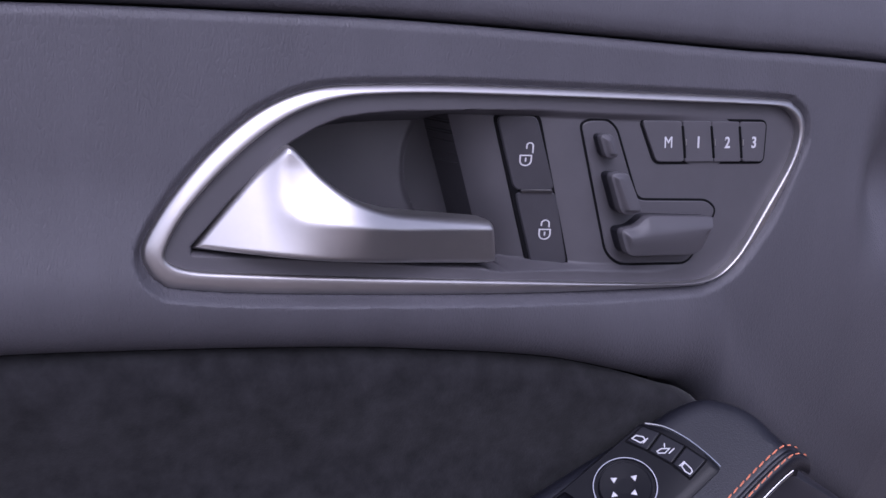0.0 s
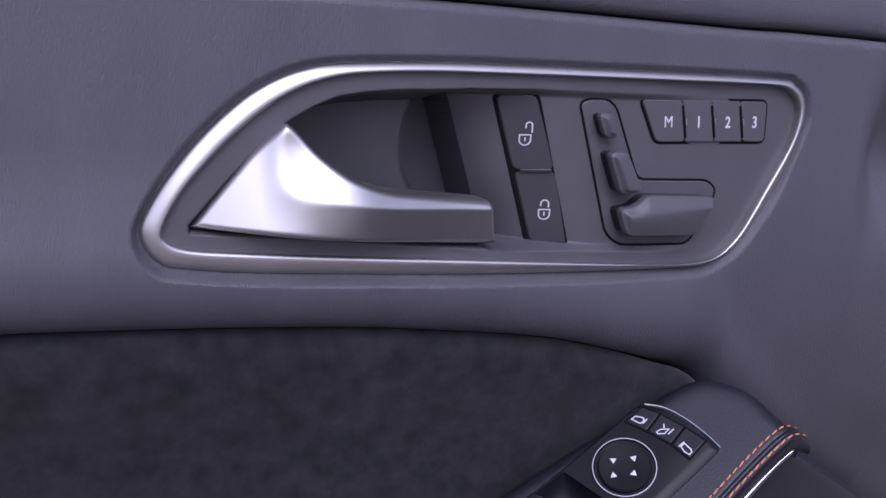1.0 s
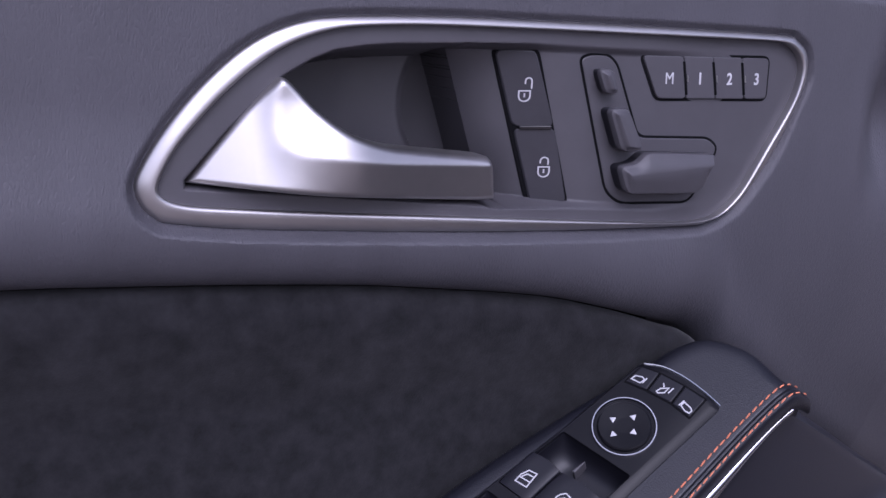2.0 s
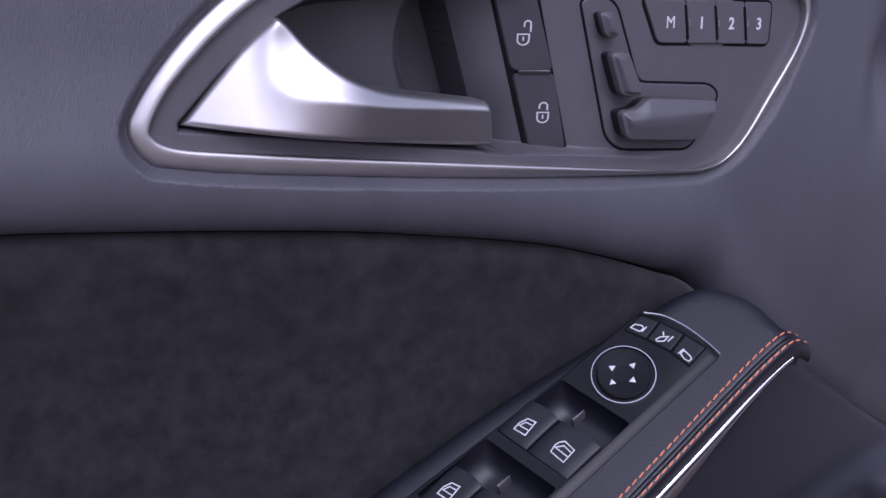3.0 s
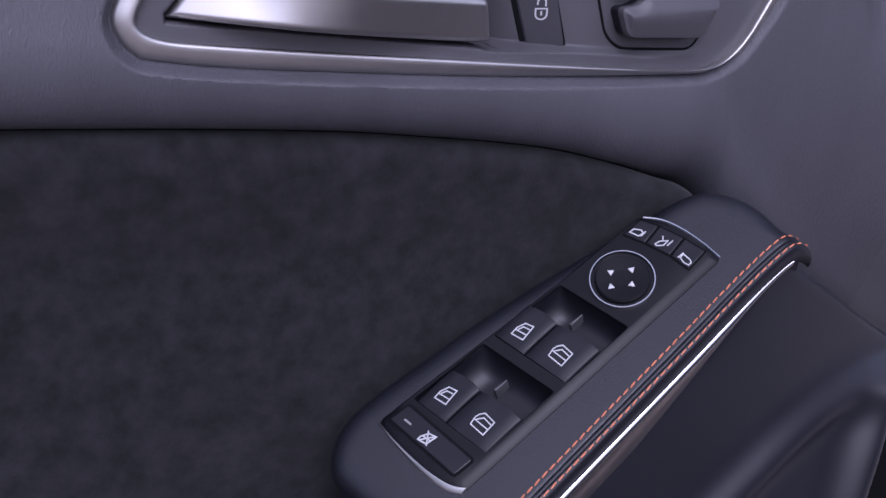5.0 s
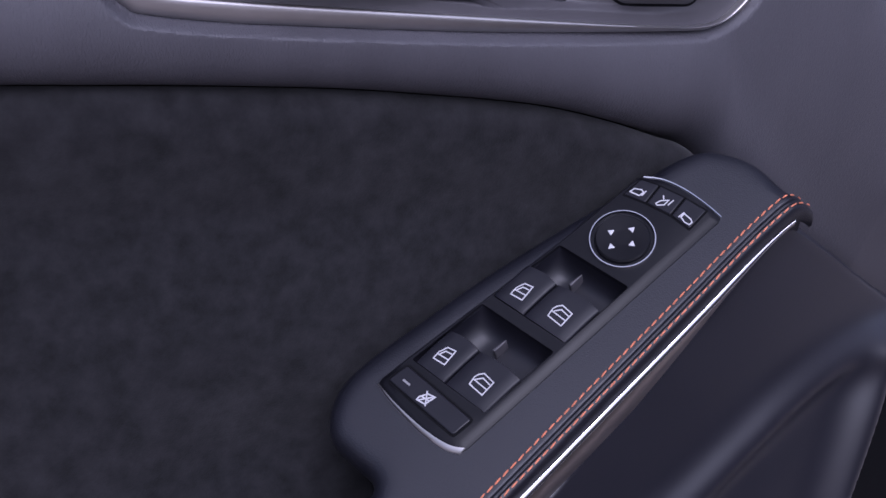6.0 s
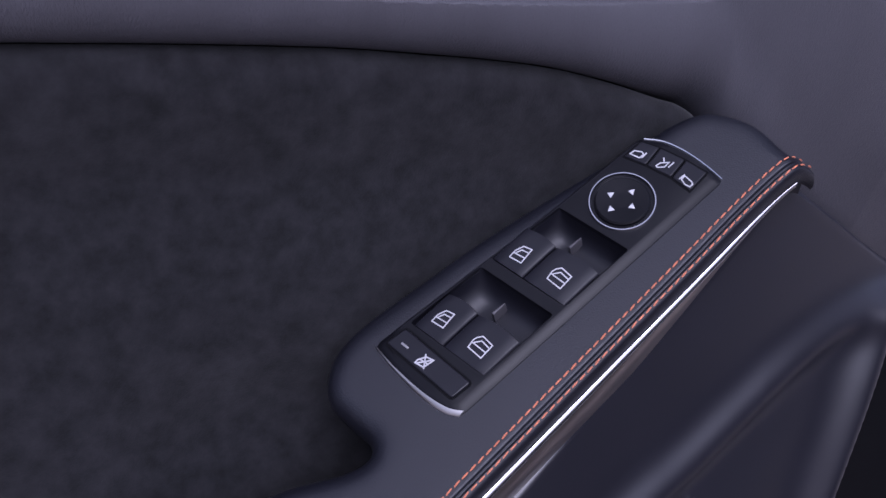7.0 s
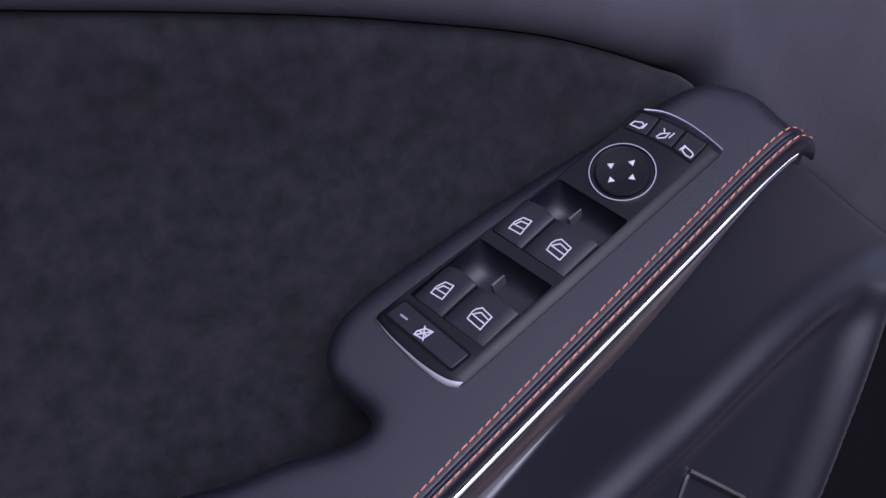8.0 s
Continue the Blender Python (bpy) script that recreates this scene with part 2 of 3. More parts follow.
low_line = line_of([(-0.60, -0.022), (-0.35, -0.038), (-0.2474, -0.0443), (-0.2071, -0.0478), (-0.1632, -0.0521), (-0.1048, -0.0589), (-0.0619, -0.0658), (-0.0331, -0.0708), (-0.0027, -0.0774),
    (0.0296, -0.0875), (0.0571, -0.0980), (0.0722, -0.1038), (0.0860, -0.1150), (0.1008, -0.1400), (0.1445, -0.1830), (0.1851, -0.2160), (0.30, -0.295), (0.60, -0.49)])


def y_upper(x, z):
    """Depth of the leather panel: a belly over the insert, a rolled lower edge, a lip round the handle."""
    dl, dt = z - low_line(x), top_line(x) - z
    y = -0.002 - 0.009 * sstep(1 - dl / 0.075)
    roll = 0.036 + 0.014 * sstep((x - 0.02) / 0.06)
    y = y + 0.6 * roll * (1 - np.sqrt(1 - np.clip(1 - dl / roll, 0, 1) ** 2))
    y = y + 0.004 * (1 - np.sqrt(1 - np.clip(1 - dt / 0.005, 0, 1) ** 2))
    y = y - 0.6 * np.clip(x - 0.085, 0, 0.15) ** 2
    y = y - 0.010 * sstep((x - 0.035) / 0.095) * np.exp(-(np.clip(dl - 0.020, 0, None) / 0.090) ** 2)
    y = y + 0.030 * sstep((x - 0.175) / 0.12) * sstep((z + 0.16) / 0.1)
    y = y + 1.5 * np.clip(-z, 0, 0.3) ** 2 * sstep((x - 0.035) / 0.08)
    y = y + 0.022 * sstep((x - 0.166) / 0.032) * np.exp(-((z + 0.002) / 0.036) ** 2)
    k = sstep(1 - np.abs(signed(x, z, BEZEL_OUT)) / (0.0034 + 0.0016 * sstep(-z / 0.02)))
    return y * (1 - k) + (0.35 * y + 0.0016) * k


def columns(a, b, n):
    return np.linspace(a, b, n)


# ---- door structure ----
def build_upper_panel():
    xs = np.r_[columns(-0.60, -0.27, 40)[:-1], columns(-0.27, 0.24, 560), columns(0.24, 0.60, 40)[1:]]
    e = np.linspace(0, 1, 210)
    f = (e + 0.10 * np.sin(2 * np.pi * (e - 0.5)) / 1.0)
    X = np.repeat(xs[None], len(f), 0)
    lo, hi = low_line(X), top_line(X)
    Z = lo + (hi - lo) * np.clip(f, 0, 1)[:, None]
    Y = y_upper(X, Z)
    cx, cz = (X[:-1, :-1] + X[1:, 1:]) / 2, (Z[:-1, :-1] + Z[1:, 1:]) / 2
    keep = signed(cx, cz, BEZEL_OUT) < 0.0014
    ob = sheet("wall_upper_panel", X, Y, Z, LEATHER, keep=keep)
    tagged(ob, "dark grey grained leather upper door panel round the handle", "door panel", kind="structure")
    # a turned-in flange along the lower and upper edges
    for line, s in ((low_line, -1), (top_line, 1)):
        zz = line(xs)
        y0 = y_upper(xs, zz)
        Xf = np.stack([xs, xs, xs])
        sheet("flange", Xf, np.stack([y0, y0 + 0.004, y0 + 0.03]), np.stack([zz, zz + s * 0.0002, zz + s * 0.0005]), LEATHER, ob)
    return ob


def build_top_trim():
    xs = columns(-0.60, 0.60, 160)
    prof = [(0.0008, 0.020), (0.0008, 0.006), (0.0014, 0.001), (0.003, -0.0022), (0.006, -0.0040), (0.012, -0.0048), (0.024, -0.0035), (0.05, 0.003), (0.09, 0.016), (0.13, 0.034), (0.15, 0.06)]
    p = through_points(prof, 60)
    X = np.repeat(xs[None], len(p), 0)
    Z = top_line(X) + p[:, :1]
    Y = np.repeat(p[:, 1:], len(xs), 1)
    return tagged(sheet("wall_top_trim", X, Y, Z, LEATHER), "dark grey leather sill trim along the door's top", "door trim", kind="structure")


def y_insert(x, z):
    d = low_line(x) - z
    return 0.003 + 0.010 * (1 - np.sqrt(1 - np.clip(1 - d / 0.013, 0, 1) ** 2)) + 0.010 * sstep((d - 0.012) / 0.05) + 0.011 * np.exp(-(((x + 0.150) / 0.06) ** 2 + ((z + 0.235) / 0.04) ** 2))


def build_insert():
    xs = columns(-0.60, 0.13, 260)
    f = np.linspace(0, 1, 140) ** 1.4
    X = np.repeat(xs[None], len(f), 0)
    Z = low_line(X) - 0.0006 + (-0.42 - low_line(X)) * f[:, None]
    return tagged(sheet("wall_insert", X, y_insert(X, Z), Z, SUEDE), "charcoal suede microfibre insert in the door", "door insert", kind="structure")


RIDGE_A = through_points([(-0.20, -0.372), (-0.07, -0.315), (0.0089, -0.2793), (0.0458, -0.2642), (0.0842, -0.2457), (0.1249, -0.2277), (0.1697, -0.2161), (0.2041, -0.2145), (0.30, -0.214)], 120)
RIDGE_B = through_points([(0.250, -0.150), (0.222, -0.190), (0.2018, -0.2209), (0.1919, -0.2414), (0.1789, -0.2704), (0.1661, -0.3021), (0.1536, -0.3368), (0.1453, -0.3578), (0.125, -0.42)], 120)


def y_lower(x, z):
    """The lower panel: a flat field, then a pocket shell that swells inwards and falls away again."""
    y = -0.040 + 0.17 * (x - 0.092)
    da, sa = distance(x, z, RIDGE_A)
    db, sb = distance(x, z, RIDGE_B)
    a, b = -da * sa, db * sb
    soft = lambda d, w: 0.5 * (d + np.sqrt(d * d + w * w))
    below = sstep(a / 0.022 + 0.3)
    y = y - 0.0080 * np.exp(-((a - 0.006) / 0.0115) ** 2) - 0.26 * soft(0.05 * np.tanh(a / 0.05), 0.01)
    y = y - 0.020 * np.exp(-((b - 0.003) / 0.021) ** 2) * below
    return y + 1.9 * soft(0.07 * np.tanh(b / 0.07), 0.010) * below


def build_lower_panel():
    xs = columns(-0.20, 0.45, 260)
    f = np.linspace(0, 1, 210)
    X = np.repeat(xs[None], len(f), 0)
    edge = line_of([(-0.20, -0.340), (-0.0719, -0.2560), (-0.0206, -0.2190), (0.0113, -0.1990), (0.0510, -0.1705), (0.0926, -0.1385), (0.1008, -0.1315), (0.1445, -0.1590), (0.1851, -0.1875), (0.30, -0.264), (0.45, -0.36)])
    hi = edge(X)
    Z = hi + (-0.64 - hi) * f[:, None]
    d = hi - Z
    Y = y_lower(X, Z) + 0.012 * (1 - np.sqrt(1 - np.clip(1 - d / 0.006, 0, 1) ** 2))
    return tagged(sheet("wall_lower_panel", X, Y, Z, LOWER), "near-black soft plastic lower door panel with a swelling pocket", "door panel", kind="structure")


def build_core():
    bm = bmesh.new()
    bmesh.ops.create_cube(bm, size=1)
    bmesh.ops.scale(bm, vec=(1.24, 0.05, 0.98), verts=bm.verts)
    bmesh.ops.bevel(bm, geom=bm.edges[:], offset=0.01, segments=3, affect="EDGES")
    me = bpy.data.meshes.new("wall_door_core")
    bm.to_mesh(me)
    bm.free()
    me.materials.append(GAP)
    ob = new("wall_door_core", me)
    ob.location = (0, 0.150, -0.23)
    return tagged(ob, "black core of the car door behind the panels", "door", kind="structure")


def build_ground():
    bm = bmesh.new()
    bmesh.ops.create_grid(bm, x_segments=40, y_segments=40, size=60)
    for v in bm.verts:
        v.co.z = 0.02 * noise.noise(v.co * 0.2)
    me = bpy.data.meshes.new("ground")
    bm.to_mesh(me)
    bm.free()
    me.materials.append(PAVING)
    ob = new("ground", me)
    ob.location = (0, 0, -0.95)
    return tagged(ob, "grey paving under the car", "ground", kind="structure")


def shading_slab(name, at, size, mat, label, category):
    """A plain bevelled slab, added outside the view to keep light off the door."""
    bm = bmesh.new()
    bmesh.ops.create_cube(bm, size=1)
    bmesh.ops.scale(bm, vec=size, verts=bm.verts)
    bmesh.ops.bevel(bm, geom=bm.edges[:], offset=0.012, segments=3, affect="EDGES")
    me = bpy.data.meshes.new(name)
    bm.to_mesh(me)
    bm.free()
    me.materials.append(mat)
    ob = new(name, me)
    ob.location = at
    return tagged(ob, label, category, kind="structure")


build_upper_panel()
build_top_trim()
build_insert()
build_lower_panel()
build_core()
build_ground()
# unseen slab added to darken the door's lower right, standing in for car body
shading_slab("wall_shading", (0.32, -0.52, -0.46), (0.08, 0.72, 0.92), LOWER, "plain dark slab out of view that shades the door's right side", "wall")


# ---- handle module ----
OPENING = even([(-0.1770, -0.0095), (-0.1772, -0.0053), (-0.1600, 0.0128), (-0.1378, 0.0327), (-0.1330, 0.0355), (-0.1234, 0.0404), (-0.1137, 0.0438), (-0.1014, 0.0453), (-0.0888, 0.0458),
    (-0.0628, 0.0454), (-0.0212, 0.0442), (0.0237, 0.0411), (0.0557, 0.0394), (0.1000, 0.0365), (0.1120, 0.0280), (0.1080, 0.0080), (0.0920, -0.0200), (0.0760, -0.0370),
    (0.0436, -0.0372), (-0.0025, -0.0318), (-0.0381, -0.0290), (-0.0534, -0.0262), (-0.1403, -0.0142)], 300, True)


def y_mod(x, z):
    """The switch face: level at the hinge end, curling back towards the cup."""
    s = x + 0.264 * z
    return 0.012 * (np.clip(0.008 - s, 0, None) / 0.036) ** 2 + 0.0035 * (np.clip(-0.026 - s, 0, None) / 0.0165) ** 2


def y_face(x, z):
    """The whole moulding inside the bezel: rim, switch face and finger cup."""
    rim = -0.0015 * (1 - sstep((x - 0.03) / 0.05))
    s = x + 0.264 * z
    d = signed(x, z, OPENING)
    plate = y_mod(x, z) + 0.0012 * (1 - sstep((x - 0.02) / 0.06))
    arc = -0.0695 + 0.0085 * ((z - 0.015) / 0.025) ** 2
    wall = 0.058 + 0 * x
    bowl = np.minimum(0.075, 0.004 + 5.0 * np.clip(d, 0, None))
    back = 0.046 - 0.004 * sstep((x - arc + 0.03) / 0.03)
    cup = np.where(x > arc, wall, np.minimum(back, bowl) - 0.0022 * np.exp(-((x - arc) / 0.0016) ** 2))
    inner = np.where(s > -0.0425, plate, np.where(x > arc, wall, np.minimum(cup, np.maximum(bowl, plate))))
    return rim + (inner - rim) * sstep(d / 0.0040)


def build_handle():
    h = holder("door_handle", (-0.03, 0.0, 0.0), "satin metal door handle in a leaf-shaped bright bezel", "door handle")
    # bezel
    near = np.array([BEZEL_IN[np.argmin(((BEZEL_IN - p) ** 2).sum(1))] for p in BEZEL_OUT])
    for _ in range(12):
        near = (np.roll(near, 1, 0) + near * 2 + np.roll(near, -1, 0)) / 4
    place = lambda a, b, c: (a + 0.03, c, b)
    rings = [(BEZEL_OUT + (BEZEL_OUT - near) * 0.05, 0.006)]
    for f, y in ((0.0, -0.0006), (0.03, -0.0016), (0.08, -0.0024), (0.18, -0.0031), (0.40, -0.0040), (0.62, -0.0046), (0.82, -0.0049), (0.94, -0.0046), (1.0, -0.0034)):
        rings.append((BEZEL_OUT * (1 - f) + near * f, y))
    rings.append((near, 0.006))
    stack("bezel", rings, place, SATIN, h, "satin chrome bezel ring", cap=False, angle=60)
    # moulding
    ss, zs = np.r_[columns(-0.210, -0.0428, 300), columns(-0.0425, 0.150, 300)], columns(-0.048, 0.059, 250)
    X, Z = np.meshgrid(ss, zs)
    X = X - 0.264 * Z
    keep = signed((X[:-1, :-1] + X[1:, 1:]) / 2, (Z[:-1, :-1] + Z[1:, 1:]) / 2, BEZEL_IN[::4]) > -0.0022
    sheet("moulding", X + 0.03, y_face(X, Z), Z, FACE, h, "matt dark plastic moulding with a finger cup", keep=keep)
    # grip
    zb = line_of([(-0.1760, -0.0066), (-0.1740, -0.0072), (-0.1403, -0.0116), (-0.0910, -0.0184), (-0.0534, -0.0234), (-0.0421, -0.0238), (-0.0415, -0.0230)])
    zt = line_of([(-0.1760, -0.0062), (-0.1745, -0.0045), (-0.1625, 0.0091), (-0.1507, 0.0219), (-0.1388, 0.0322), (-0.1365, 0.0331), (-0.1345, 0.0322), (-0.1319, 0.0296), (-0.1228, 0.0193),
        (-0.1108, 0.0103), (-0.0959, 0.0045), (-0.0804, 0.0015), (-0.0645, -0.0011), (-0.0480, -0.0038), (-0.0455, -0.0050), (-0.0440, -0.0085), (-0.0415, -0.0225)])
    ridge = through_points([(-0.1450, 0.0085), (-0.1401, 0.0075), (-0.1344, 0.0040), (-0.1274, 0.0025), (-0.1056, -0.0010), (-0.0880, -0.0035), (-0.0400, -0.0086)], 120)
    xs = np.r_[columns(-0.1759, -0.150, 40)[:-1], columns(-0.150, -0.050, 130)[:-1], columns(-0.050, -0.0416, 26)]
    f = np.linspace(0, 1, 70)
    X = np.repeat(xs[None], 70, 0)
    lo, hi = zb(X), zt(X)
    Z = lo + (hi - lo) * f[:, None]
    out = np.vstack([np.stack([xs, zb(xs)], 1), np.stack([xs, zt(xs)], 1)[::-1]])
    edge = distance(X, Z, out, True)[0]
    d1 = np.clip(X - np.interp(Z, [0.0040, 0.0085, 0.0154, 0.0244, 0.0345], [-0.1380, -0.1401, -0.1414, -0.1407, -0.1370]), 0, None)
    d2 = np.clip(Z - np.interp(X, ridge[:, 0], ridge[:, 1]), 0, None)
    scoop = d1 * d2 / (d1 + d2 + 1e-6)
    far = sstep((X + 0.150) / 0.045)
    y = -0.001 - 0.46 * 0.5 * (X + 0.216 - np.sqrt((X + 0.136) ** 2 + 0.016 ** 2)) + 0.26 * (Z - lo) * (1 - far) + 0.016 * sstep((X + 0.138) / 0.10)
    y = y - 0.26 * (np.minimum(Z, np.interp(X, ridge[:, 0], ridge[:, 1])) - lo) * far
    y = y + 0.75 * (np.sqrt(scoop ** 2 + 0.0012 ** 2) - 0.0012)
    for _ in range(14):
        q = np.pad(y, 1, mode="edge")
        y = (q[:-2, 1:-1] + q[2:, 1:-1] + q[1:-1, :-2] + q[1:-1, 2:] + 2 * y) / 6
    y = y + 0.004 * (1 - np.sqrt(1 - np.clip(1 - edge / 0.0028, 0, 1) ** 2))
    sheet("grip", X + 0.03, y, Z, SATIN, h, "satin silver pull lever", back=0.012)
    return h


build_handle()


def on_face(ox=0.0, oz=0.0):
    return lambda a, b, h: (a - ox, float(y_mod(a, b)) + 0.0012 * (1 - float(sstep((a - 0.02) / 0.06))) - h, b - oz)


def arc_pts(cx, cz, rx, rz, a0, a1, n=9):
    t = np.radians(np.linspace(a0, a1, n))
    return [(cx + rx * math.cos(k), cz + rz * math.sin(k)) for k in t]


def padlock(cx, cz, s, opened):
    """Lines of a padlock sign: rounded body, keyhole tick, shackle."""
    body = [(cx - 1.0 * s, cz + 0.7 * s), (cx + 1.0 * s, cz + 0.7 * s)] + arc_pts(cx, cz - 0.35 * s, 1.0 * s, 1.0 * s, 0, -180, 9) + [(cx - 1.0 * s, cz + 0.7 * s)]
    tick = [(cx, cz + 0.25 * s), (cx, cz - 0.55 * s)]
    k = (0.58 if opened else 0.72) * s
    sx = cx + (0.62 * s if opened else 0.0)
    z0 = cz + (1.15 * s)
    bow = [(sx + k, z0)] + arc_pts(sx, z0 + (1.5 if opened else 0.8) * s, k, k, 0, 180, 9) + ([(sx - k, z0 + 0.9 * s)] if opened else [(sx - k, z0 + 0.3 * s)])
    return [body, tick, bow]


def build_lock_switch():
    h = holder("lock_switch", (0, 0, 0), "black rocker pair with white padlock signs", "switch")
    place = on_face()
    tl, tr, ml, mr, bl, br = (-0.0362, 0.0410), (-0.0194, 0.0408), (-0.0266, 0.0061), (-0.0092, 0.0061), (-0.0171, -0.0301), (-0.0018, -0.0298)
    key("surround", [(tl[0] - 0.0015, tl[1] + 0.0013), (tr[0] + 0.0014, tr[1] + 0.0013), (br[0] + 0.0014, br[1] - 0.0013), (bl[0] - 0.0015, bl[1] - 0.0013)], place, GAP, h, r=0.004, h0=-0.003, h=0.0007, soft=0.0002)
    g = 0.0004
    a = key("button", [tl, tr, (mr[0] - g, mr[1] + g), (ml[0] - g, ml[1] + g)], place, LOCK_KEY, h, r=0.0034, h=0.0014)
    b = key("button", [(ml[0], ml[1] - g), (mr[0], mr[1] - g), br, bl], place, LOCK_KEY, h, r=0.0034, h=0.0014)
    up = lambda p, q, c: place(p, q, c + 0.0015)
    ribbon("unlock_sign", padlock(-0.0233, 0.0212, 0.0023, True), 0.00055, up, WHITE, a, "white print")
    ribbon("lock_sign", padlock(-0.0129, -0.0139, 0.0023, False), 0.00055, up, WHITE, b, "white print")
    key("slot", [(-0.0248, 0.0070), (-0.0112, 0.0070), (-0.0108, 0.0052), (-0.0245, 0.0052)], place, GLOSS, h, r=0.0006, h=0.0024, soft=0.0004)
    return h


def wedge(name, poly, ridge, place, parent, side, top):
    """A seat-adjuster knob: upright sides with shade painted low down, faces that rise to a rounded ridge."""
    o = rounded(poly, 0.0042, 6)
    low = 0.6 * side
    # near-black skirt: shade on the lower sides, put into the material
    stack("shade_skirt", [(shrink(o, 0.0003), -0.002), (shrink(o, 0.0003), low)], place, SWITCH, parent)
    a, b = (np.array(p) for p in ridge)
    rim = shrink(o, 0.0014)
    t = np.clip((rim - a) @ (b - a) / ((b - a) @ (b - a)), 0, 1)[:, None]
    crest = a + (b - a) * t
    rings = [(o, low), (o, side - 0.0012), (shrink(o, 0.0004), side - 0.0004), (rim, side)]
    for f in (0.25, 0.5, 0.72, 0.88, 0.97):
        rings.append((rim + (crest - rim) * f, side + (top - side) * math.sin(f * math.pi / 2) ** 1.2))
    return stack(name, rings, place, FACE, parent)


def build_seat_switch():
    h = holder("seat_switch", (0, 0, 0), "dark plastic seat-shaped power seat switches", "seat switch")
    place = on_face()
    base = [(0.0028, 0.0365), (0.0075, 0.0380), (0.0168, 0.0376), (0.0216, 0.0335), (0.0345, -0.0010), (0.0750, -0.0037), (0.0808, -0.0085), (0.0655, -0.0338), (0.0259, -0.0312), (0.0185, -0.0250)]
    o = rounded(base, 0.005, 6)
    stack("gap", [(shrink(o, -0.0012), -0.002), (shrink(o, -0.0012), 0.0003)], place, GAP, h)
    stack("base_plate", [(o, -0.002), (o, 0.0003), (shrink(o, 0.0005), 0.0007)], place, FACE, h)
    level = lambda a, b: (lambda y0: (lambda p, q, c: (p, y0 - c, q)))(place(a, b, 0)[1])
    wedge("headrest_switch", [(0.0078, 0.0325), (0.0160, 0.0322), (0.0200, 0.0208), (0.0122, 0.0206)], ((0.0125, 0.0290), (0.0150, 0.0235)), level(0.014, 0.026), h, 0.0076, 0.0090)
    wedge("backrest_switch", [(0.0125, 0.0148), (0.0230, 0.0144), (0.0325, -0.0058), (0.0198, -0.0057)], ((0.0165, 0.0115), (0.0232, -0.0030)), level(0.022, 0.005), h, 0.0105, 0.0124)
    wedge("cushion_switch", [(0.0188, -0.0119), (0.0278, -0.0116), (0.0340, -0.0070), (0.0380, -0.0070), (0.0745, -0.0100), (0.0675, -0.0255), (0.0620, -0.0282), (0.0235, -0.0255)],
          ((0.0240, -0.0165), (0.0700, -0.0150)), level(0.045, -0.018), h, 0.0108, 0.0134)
    return h


def letters(text, size, place, mat, parent, name):
    cu = bpy.data.curves.new(name, "FONT")
    cu.body, cu.size, cu.align_x, cu.align_y, cu.extrude, cu.offset = text, size, "CENTER", "CENTER", 0.02 * size, (0.0 if text == "M" else 0.018) * size
    tmp = bpy.data.objects.new(name, cu)
    scene.collection.objects.link(tmp)
    bpy.context.view_layer.update()
    me = bpy.data.meshes.new_from_object(tmp.evaluated_get(bpy.context.evaluated_depsgraph_get()))
    bpy.data.objects.remove(tmp)
    for v in me.vertices:
        v.co = place(v.co.x * 0.85, v.co.y, v.co.z)
    me.materials.clear()
    me.materials.append(mat)
    ob = new(name, me)
    ob.parent = parent
    ob["label"] = "white printed character"
    return ob


def build_memory_switch():
    h = holder("memory_switch", (0, 0, 0), "row of four dark memory keys with white characters", "switch")
    place = on_face()
    zt, zb = (lambda x: 0.0372 - 0.044 * (x - 0.038)), (lambda x: 0.0171 - 0.044 * (x - 0.0456))
    frame_o = rounded([(0.0352, 0.0373), (0.1088, 0.0341), (0.1084, 0.0143), (0.0440, 0.0171)], 0.003, 6)
    stack("gap", [(shrink(frame_o, -0.0012), -0.002), (shrink(frame_o, -0.0012), 0.0003)], place, GAP, h)
    cuts_t, cuts_b = (0.0352, 0.0580, 0.0748, 0.0920, 0.1088), (0.0440, 0.0603, 0.0773, 0.0944, 0.1084)
    mids = ((0.0503, 0.0261), (0.0676, 0.0254), (0.0850, 0.0246), (0.1015, 0.0240))
    for i, ch in enumerate("M123"):
        r = 0.0001
        p = [(cuts_t[i] + r, zt(cuts_t[i])), (cuts_t[i + 1] - r, zt(cuts_t[i + 1])), (cuts_b[i + 1] - r, zb(cuts_b[i + 1])), (cuts_b[i] + r, zb(cuts_b[i]))]
        k = key("button", p, place, FACE, h, r=0.0026 if i in (0, 3) else 0.0010, h=0.0013, soft=0.0005)
        cx, cz = mids[i]
        letters(ch, 0.0078, lambda a, b, c, cx=cx, cz=cz: place(cx + a, cz + b - 0.02 * a, 0.0014 + c), WHITE, k, "character")
    for i in (1, 2, 3):
        a, b = np.array((cuts_t[i], zt(cuts_t[i]) - 0.0022)), np.array((cuts_b[i], zb(cuts_b[i]) + 0.0018))
        w = np.array((0.0007, 0))
        key("divider", [a - w, a + w, b + w, b - w], place, GAP, h, r=0.0006, h=0.0018, soft=0.0004)
        m = a * 0.45 + b * 0.55
        key("indicator", [m + (0.0008, 0.0022), m + (0.0013, 0.0022), m + (0.0015, -0.0010), m + (0.0010, -0.0010)], place, SATIN, h, r=0.0002, h=0.0018, soft=0.0002)
    return h


build_lock_switch()
build_seat_switch()
build_memory_switch()


